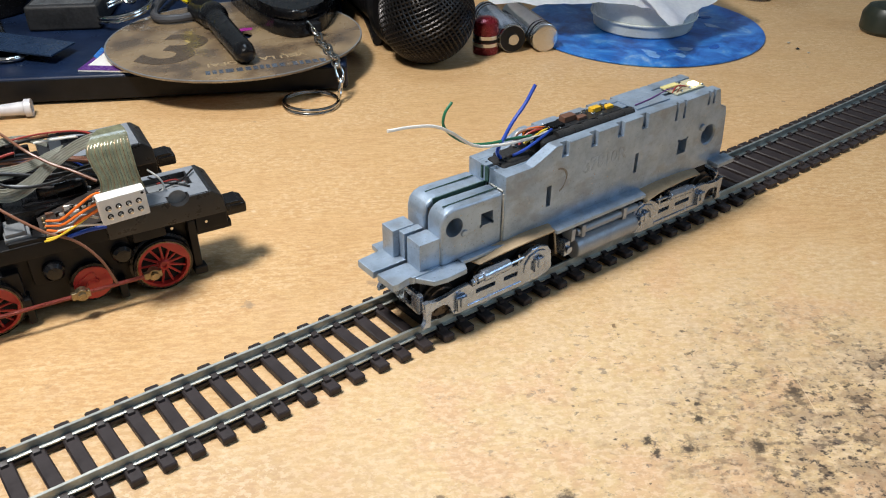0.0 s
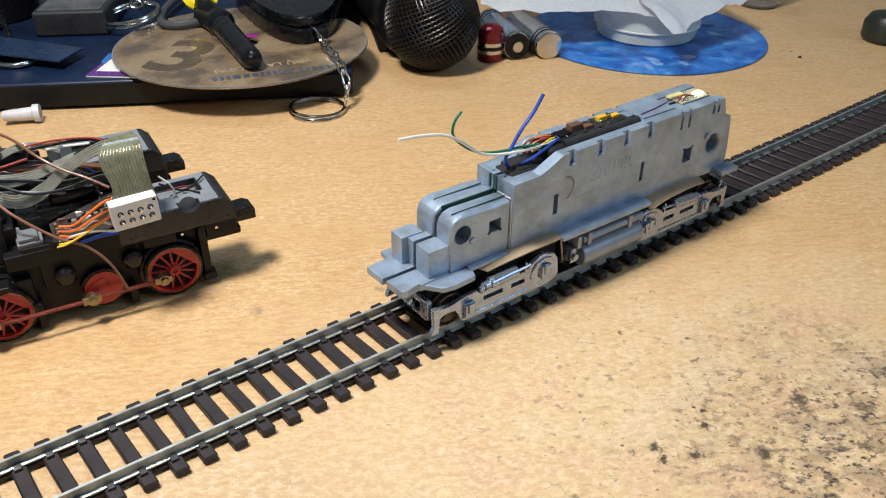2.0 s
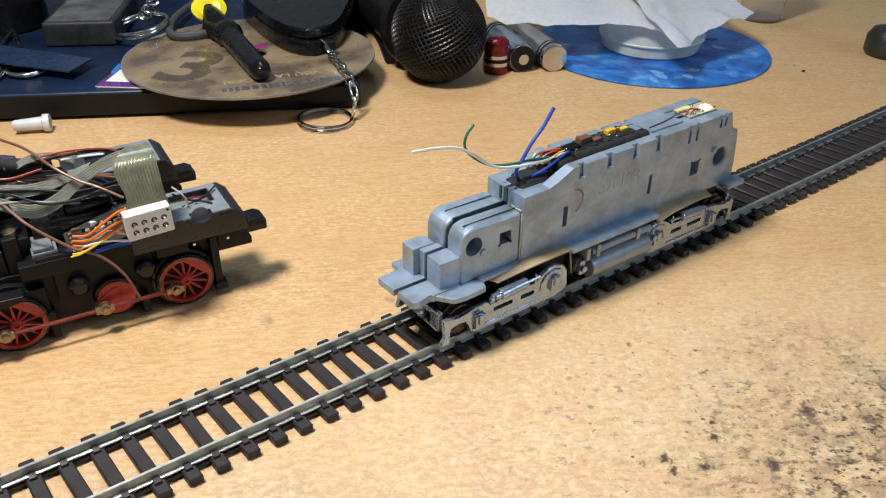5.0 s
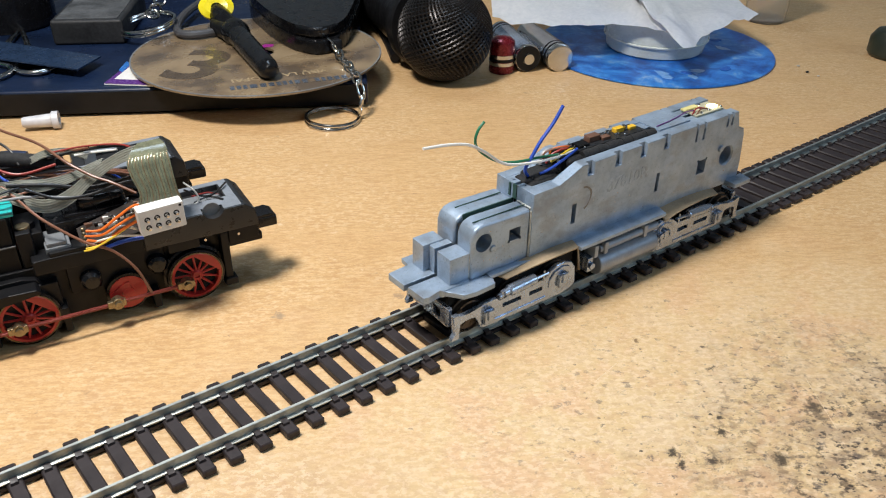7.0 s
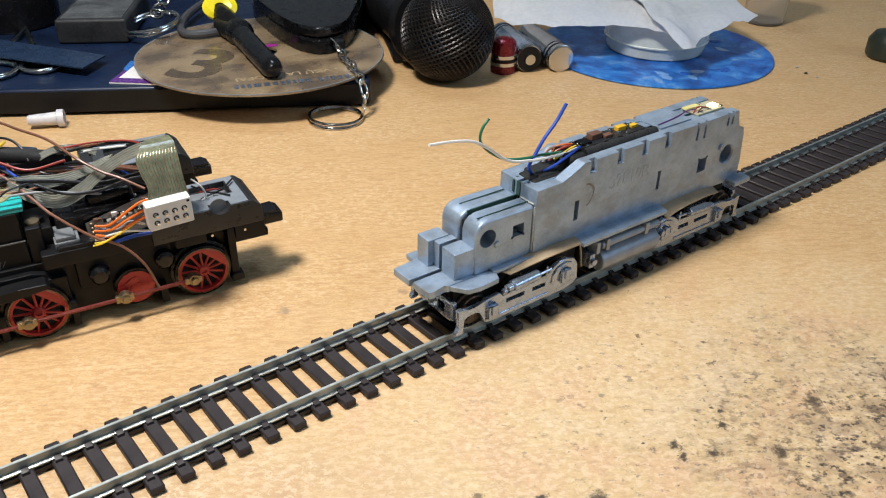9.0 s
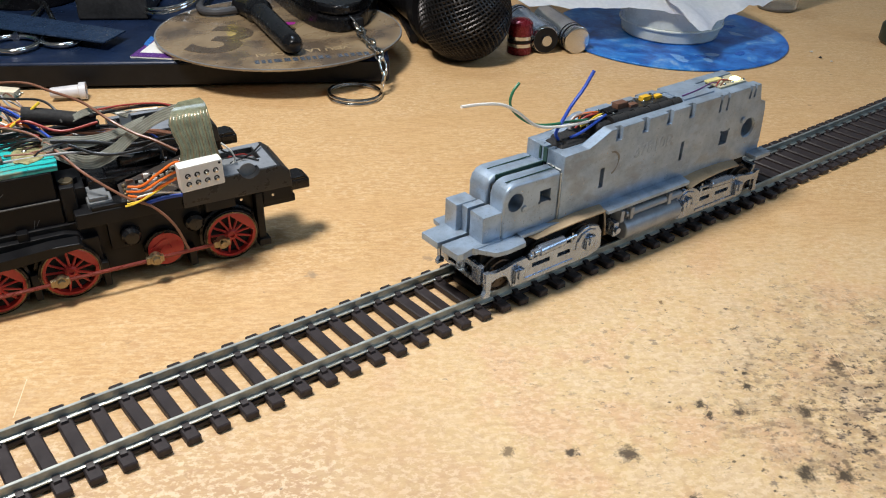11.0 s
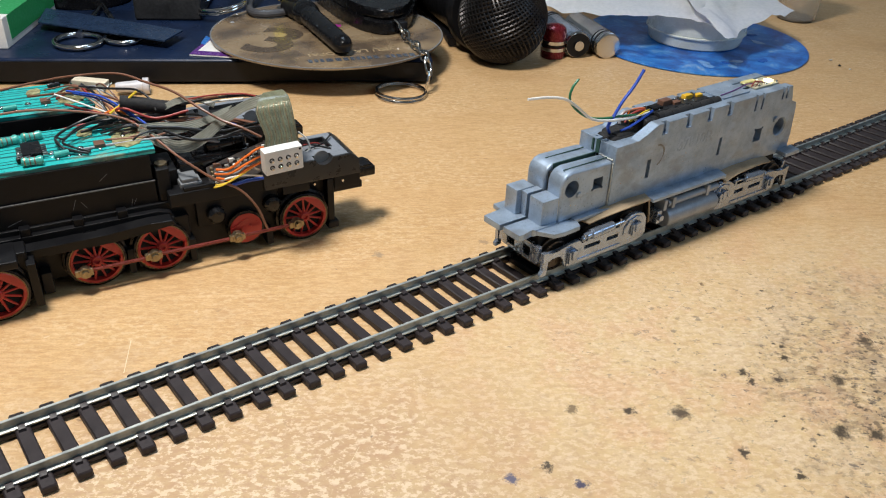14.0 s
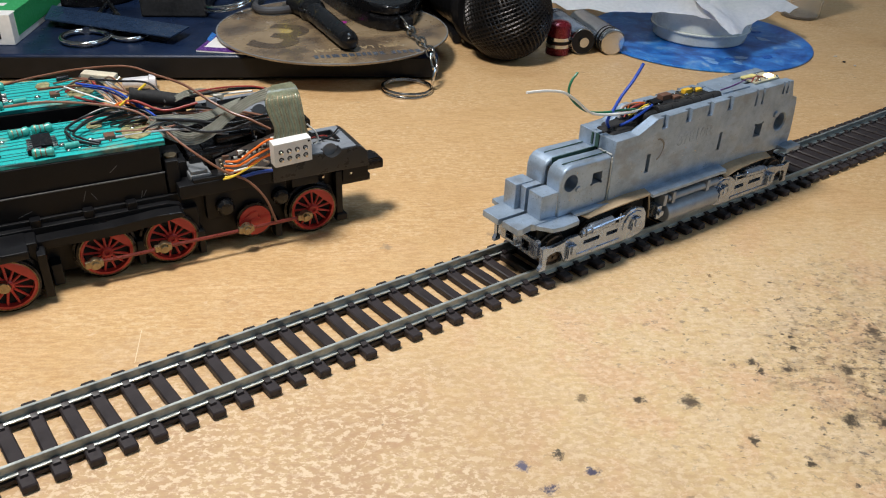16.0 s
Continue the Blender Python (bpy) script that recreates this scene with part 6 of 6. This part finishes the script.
part("lid_panel", bm, worn("grey_dust", (0.030, 0.032, 0.034), 0.7, 0.0, 0.7, 90.0, 900.0, 0.2, (0.075, 0.078, 0.082)), box, "dust-covered lid panel")
bm = B()
bx(bm, u0 + 12, u1 - 10, (v0 + v1) / 2 + 52, (v0 + v1) / 2 + 58, 12.3, 13.4, 0.4)
part("catch", bm, M_BLACKGLOSS, box)
pc = (-36.1, 317.9, 12.6)
bm = B()
lathe(bm, [(0, 0), (24, 0), (25, 1.5), (25, 44), (23.5, 46), (0, 46)], 48, Matrix.Translation((0, 26, 0)))
solo("black_pot", bm, M_BLACKGLOSS, "round black plastic pot standing on the case", "pot", at=at_mm(pc[0], pc[1], 12.6))
pc = (38.2, 342.6, 12.6)
bm = B()
bx(bm, -20, 20, 30, 80, 0, 26, 4, 3)
solo("black_pouch", bm, M_BLACK, "soft black pouch standing behind the disc", "pouch", at=at_mm(pc[0], pc[1], 12.6, 0, 0, SYAW))

# scissors under a dark blue plate
s1, s2 = [(-61.9, 260, 14.5), (-41.4, 255.8, 14.5)]
sc = thing("scissors", s1[0], s1[1], 12.6, 0, "steel-handled scissors lying half under a blue plate", "scissors")
bm = B()
torus(bm, 10.6, 1.3, Matrix.Translation((0, 0, 1.8)) @ Matrix.Diagonal((1.0, 1.1, 1, 1)), 40, 12)
rod(bm, (3, 9.5, 1.8), (28, 62, 1.8), 2.0, 12, 1.0)
part("handle", bm, M_STEEL, sc)
bm = B()
dx, dy = s2[0] - s1[0], s2[1] - s1[1]
torus(bm, 8.5, 1.2, Matrix.Translation((dx, dy, 1.8)) @ Matrix.Diagonal((1.0, 1.1, 1, 1)), 40, 12)
rod(bm, (dx + 1, dy + 8.5, 1.8), (28, 62, 3.0), 2.0, 12, 1.0)
part("handle", bm, M_STEEL, sc)
bm = B()
rod(bm, (28, 62, 0.4), (28, 62, 4.0), 2.6, 16)
part("pivot_screw", bm, M_STEEL, sc)
q = [(-73, 292.1, 17.5), (-28.3, 232.9, 17.5), (-14.4, 245.7, 17.5), (-63.6, 317.4, 17.5)]
bm = flat(q, 0, 0.8, q[0][0], q[0][1], 0.1)
solo("blue_plate", bm, worn("dark_blue_sheet", (0.02, 0.04, 0.085), 0.3, 0.2, 0.25), "thin dark blue plastic plate lying on the scissors", "plate", at=at_mm(q[0][0], q[0][1], 16.4))

# green and white packet
gb = (-91.9, 267.6, 12.8)
packet = thing("packet", gb[0], gb[1], 12.6, -30, "small green and white printed cardboard packet", "packet")
M_GREEN = plain("green_print", (0.03, 0.32, 0.10), 0.4)
bm = B()
bx(bm, -42, 0, 0, 70, 0, 14.5, 0.5)
part("carton", bm, M_WHITE, packet)
bm = B()
bx(bm, -42.1, 0.15, 8, 69, 14.4, 14.6)
bx(bm, -0.2, 0.15, 6, 69, 3, 14.3)
part("green_panel", bm, M_GREEN, packet)
for i in range(5):
    bm = B()
    bx(bm, -26 + 4.4 * i, -23.4 + 4.4 * i, -0.12, 0.1, 3.0, 7.5)
    part("print_bar", bm, M_BLACK, packet)
for i in range(3):
    bm = B()
    bx(bm, -30, -8 - 4 * i, 16 + 12 * i, 21 + 12 * i, 14.55, 14.66)
    part("print_bar", bm, M_WHITE, packet)

# white nozzle
t0, t1 = [(-58.1, 216.7, 4.2), (-44.3, 211.7, 4.2)]
bm = B()
d = Vector(t1) - Vector(t0)
lathe(bm, [(0, 0), (2.0, 0), (2.3, 1), (2.9, d.length - 3), (3.8, d.length - 2.6), (3.8, d.length), (2.2, d.length), (2.0, d.length - 3), (0, d.length - 3)], 28, Matrix.Translation((0, 0, 3.8)) @ d.to_track_quat("Z", "Y").to_matrix().to_4x4())
n = Nodes("milky_plastic", 0.35)
n.set("Base Color", n.ramp(n.noise(200.0), (0.3, (0.52, 0.51, 0.53)), (0.7, (0.66, 0.65, 0.67))))
M_MILKY = n.mat
solo("nozzle", bm, M_MILKY, "milky white plastic nozzle lying on the table", "nozzle", at=at_mm(t0[0], t0[1], 0))

# microphone
mc = (132.0, 171.0, 23.0)
mic = thing("microphone", mc[0], mc[1], 0, 0, "black hand microphone with a round wire-mesh head", "microphone")
R = 23.2
bm = B()
bmesh.ops.create_uvsphere(bm, u_segments=48, v_segments=28, radius=R - 1.0, matrix=Matrix.Translation((0, 0, R)))
part("foam", bm, M_NEARBLACK, mic, "dark foam under the mesh")
bm = B()
tilt = Matrix.Translation((0, 0, R)) @ Matrix.Rotation(radians(14), 4, "X") @ Matrix.Rotation(radians(10), 4, "Y")
for s in (-1, 1):
    for k in range(42):
        pts = []
        for i in range(33):
            lat = radians(-76 + 152 * i / 32)
            lon = 2 * math.pi * k / 42 + s * 1.15 * math.log(math.tan(math.pi / 4 + lat / 2))
            pts.append(tilt @ Vector((R * math.cos(lat) * math.cos(lon), R * math.cos(lat) * math.sin(lon), R * math.sin(lat))))
        wire(bm, pts, 0.6, 5, 1, False)
M_GRILLE = worn("black_enamelled_wire", (0.022, 0.02, 0.02), 0.36, 0.7, 0.3)
tagged(part("wire_mesh", bm, M_GRILLE, mic, "black wire mesh"), kind="stuff")
bm = B()
back = Matrix.Translation((0, 0, R)) @ Vector((0.25, 1, -0.05)).to_track_quat("Z", "Y").to_matrix().to_4x4()
lathe(bm, [(0, 16), (22.4, 16), (23.2, 18), (23.2, 23), (21, 25), (20, 30), (15, 120), (12, 190), (0, 192)], 40, back)
part("handle", bm, M_BLACK, mic)
bm = B()
wire(bm, [(123.1, 203.2, 3), (136.5, 231.9, 3), (146.9, 258, 3), (154.8, 289.4, 3), (162.9, 333.8, 3)], 2.6, 10)
solo("black_cable", bm, M_BLACK, "black rubber cable lying beside the microphone", "cable")

# three round cells
CELL = [(0, 0), (6.2, 0), (7.1, 0.4), (7.2, 1.4), (7.2, 44), (6.8, 45), (2.8, 45.2), (2.7, 47), (0, 47)]
M_CELLRED = plain("dark_red_foil", (0.16, 0.012, 0.02), 0.25, 0.4)
M_CELLBLUE = plain("blue_foil", (0.38, 0.47, 0.60), 0.2, 0.85)
M_STRIPE = plain("pale_grey_print", (0.45, 0.45, 0.46), 0.3)
for (a, b), body, band, flip, what in (([(188.1, 145.3, 7.2), (197.5, 173.9, 7.2)], M_STEEL, M_BLACK, False, "silver dry cell with black print lying on its side"), ([(173.4, 153.6, 7.2), (185.9, 187.2, 7.2)], M_CELLBLUE, M_BLACK, True, "blue-silver dry cell lying on its side")):
    d = Vector((b[0] - a[0], b[1] - a[1], 0)).normalized()
    cell = thing("dry_cell", a[0], a[1], 0, math.degrees(math.atan2(d.y, d.x)), what, "battery", "dry cells")
    lie = Matrix.Translation((0, 0, 7.2)) @ Matrix.Rotation(radians(90), 4, "Y")
    if flip:
        lie = Matrix.Translation((46, 0, 7.2)) @ Matrix.Rotation(radians(-90), 4, "Y")
    bm = B()
    lathe(bm, CELL, 36, lie)
    part("can", bm, M_STEEL if body is not M_CELLRED else M_CELLRED, cell)
    bm = B()
    lathe(bm, [(7.25, 2.5), (7.32, 2.5), (7.32, 43), (7.25, 43), (7.25, 2.5)], 36, lie)
    sleeve = part("sleeve", bm, body, cell)
    for z in ((3.5, 5.0), (7.0, 8.0)):
        bm = B()
        lathe(bm, [(7.33, z[0]), (7.4, z[0]), (7.4, z[1]), (7.33, z[1]), (7.33, z[0])], 36, lie)
        part("printed_band", bm, band, sleeve)
    if flip:
        bm = B()
        lathe(bm, [(2.9, 44.6), (6.6, 44.6), (6.6, 45.6), (2.9, 45.6), (2.9, 44.6)], 32, lie)
        part("insulating_ring", bm, M_BLACK, cell)


# short red cap with two silver rings
rc = (163.3, 163.2, 0)
red_cap = thing("red_cap", rc[0], rc[1], 0, 0, "short dark red cap with two silver rings", "cap")
bm = B()
lathe(bm, [(0, 0), (6.2, 0), (6.6, 0.5), (6.6, 14.5), (6.1, 16.4), (4.6, 17.6), (2.4, 18.2), (0, 18.4)], 36)
shell = part("shell", bm, M_CELLRED, red_cap)
for z in (4.2, 8.0):
    bm = B()
    lathe(bm, [(6.55, z), (6.85, z + 0.1), (6.85, z + 1.9), (6.55, z + 2.0), (6.55, z)], 36)
    part("ring", bm, M_STEEL, red_cap, "polished silver ring")
bm = B()
lathe(bm, [(6.5, 6.3), (6.64, 6.4), (6.64, 7.9), (6.5, 8.0), (6.5, 6.3)], 36)
part("groove", bm, M_BLACK, red_cap)

# painted blue disc with a jar on it
def blue_paint():
    n = Nodes("blue_marbled_paint", 0.3)
    n.set("Base Color", n.ramp(n.noise(62.0, 7.0, 0.68, distort=0.5), (0.36, (0.005, 0.05, 0.24)), (0.48, (0.014, 0.125, 0.46)), (0.58, (0.035, 0.22, 0.60)), (0.70, (0.30, 0.42, 0.60))))
    n.bump(n.noise(150.0, 4.0), 0.2, 0.2)
    return n.mat


M_SMEAR = [plain("pale_blue_paint", (0.16, 0.33, 0.62), 0.4), plain("white_paint", (0.34, 0.46, 0.66), 0.4), plain("deep_blue_paint", (0.01, 0.09, 0.40), 0.35)]
bdisc = thing("blue_disc", 260.5, 145, 0, 0, "flat disc smeared with blue and white paint", "disc")
bm = B()
lathe(bm, [(0, 0), (65.2, 0), (65.8, 0.4), (65.8, 1.0), (65.2, 1.4), (0, 1.4)], 96)
part("disc_plate", bm, blue_paint(), bdisc)
rnd = random.Random(14)
for i in range(9):
    a, d = rnd.uniform(-2.6, 0.3), rnd.uniform(34, 60)
    bm = B()
    pts = [((2.2 + 4.5 * rnd.random()) * math.cos(k * 0.7), (1.2 + 2.2 * rnd.random()) * math.sin(k * 0.7)) for k in range(9)]
    prism(bm, pts, 0, 0.25, 0.08, "z", 1)
    part("paint_smear", bm, M_SMEAR[i % 3], bdisc, "", at_mm(d * math.cos(a), d * math.sin(a), 1.38, 0, 0, rnd.uniform(0, 180)))
jar = thing("jar", 261, 145, 1.4, 0, "shallow milky white plastic jar standing on the blue disc", "jar")
bm = B()
lathe(bm, [(0, 0), (26.0, 0), (27.0, 0.8), (28.2, 6.5), (28.6, 7.0), (29.0, 12), (29.3, 20), (28.0, 20.2), (27.5, 12), (26.6, 2), (0, 1.6)], 64)
M_JAR = worn("milky_jar_plastic", (0.60, 0.645, 0.60), 0.3, 0.0, 0.1, 60.0, 900.0, 0.05)
part("jar_wall", bm, M_JAR, jar)
bm = B()
lathe(bm, [(28.5, 6.6), (29.2, 6.8), (29.3, 7.5), (28.7, 7.8), (28.5, 6.6)], 64)
part("jar_ridge", bm, M_JAR, jar)

# paper tissue over the jar
front = glide([(171.4, 181.8, 21), (181.1, 166.6, 21), (198.7, 151.2, 21), (218.8, 140.3, 21), (232.8, 123.6, 21), (227.9, 108.2, 21), (223.0, 98.0, 21), (231.9, 96.6, 21), (249.2, 105.5, 21), (276.2, 107.1, 21), (303.1, 110.2, 21)], 5)
bm = B()
rows = []
NS = 22
for i, p in enumerate(front):
    line = []
    for k in range(NS + 1):
        f = k / NS
        q = p.lerp(Vector((p.x * 0.75 + 105, p.y * 0.35 + 205, 0)), f)
        lift = 21.0 + 5.0 * math.sin(min(1.0, f * 3) * math.pi / 2) + 9 * f
        lift += 5.5 * (noise.noise(Vector((q.x / 22, q.y / 22, 2.0)))) * min(1, 0.35 + f * 3) + 2.2 * noise.noise(Vector((q.x / 7, q.y / 7, 5.0)))
        if 25 < i < 44:
            lift -= 2.5 * max(0.0, 1 - f * 5) * math.sin((i - 25) / 19 * math.pi)
        line.append(bm.verts.new((q.x, q.y, lift)))
    rows.append(line)
for a, b in zip(rows, rows[1:]):
    for k in range(NS):
        bm.faces.new((a[k], a[k + 1], b[k + 1], b[k]))
ext = bmesh.ops.solidify(bm, geom=bm.faces[:], thickness=0.35)
n = Nodes("tissue_paper", 0.9)
n.set("Base Color", n.ramp(n.noise(400.0, 4.0), (0.3, (0.74, 0.76, 0.79)), (0.7, (0.84, 0.85, 0.87))))
n.bump(n.cells(900.0), 0.4, 0.12)
solo("paper_tissue", bm, n.mat, "crumpled white paper tissue draped over the jar", "tissue")

# crumbs on the table behind the track
rnd = random.Random(31)
M_CRUMB = worn("pale_crumb", (0.55, 0.50, 0.42), 0.7)
for x, y, r, mat, what in ((302.9, 80.0, 0.8, M_CRUMB, "pale crumb on the table"), (297.3, 64.5, 0.7, M_CRUMB, "pale crumb on the table"), (298.0, 71.4, 0.9, M_NEARBLACK, "dark crumb on the table")):
    bm = B()
    bmesh.ops.create_icosphere(bm, subdivisions=2, radius=r, matrix=Matrix.Translation((0, 0, r * 0.45)) @ Matrix.Diagonal((1.3, 0.9, 0.5, 1)))
    for v in bm.verts:
        v.co += Vector((rnd.uniform(-0.2, 0.2), rnd.uniform(-0.2, 0.2), rnd.uniform(0, 0.2)))
    solo("crumb", bm, mat, what, "crumb", "crumbs", at=at_mm(x, y, 0))

# clear cup and dark knob at the far side
M_CLEAR = glass("clear_plastic", (0.92, 0.9, 0.86), 0.08)
bm = B()
lathe(bm, [(0, 0), (11.5, 0), (12.4, 1), (14.5, 44), (13.8, 44), (11.6, 2), (0, 1.4)], 40)
solo("clear_cup", bm, M_CLEAR, "small clear plastic cup standing on the table", "cup", at=at_mm(366, 146, 0))
bm = B()
lathe(bm, [(0, 0), (12, 0), (13.5, 2), (13.5, 10), (11, 14), (6, 15.5), (0, 16)], 36)
solo("dark_cap", bm, worn("dark_green_plastic", (0.018, 0.024, 0.016), 0.4), "dark green-black screw cap lying on the table", "cap", at=at_mm(364, 61, 0))


def motions():
    """The locomotive stands, then creeps forward at the end; its wheels roll with it."""
    drive = [(0.0, 0.0), (15.0, 0.0), (15.2, -0.25), (15.5, -1.35), (16.0, -3.75)]
    walk(silver, [(t, at_mm(LX + s, 0, RAIL_TOP)) for t, s in drive])
    for wheel, x in AXLES:
        walk(wheel, [(t, at_mm(x, 0, 5.05, 0, math.degrees(s / 5.05), 0)) for t, s in drive])


motions()
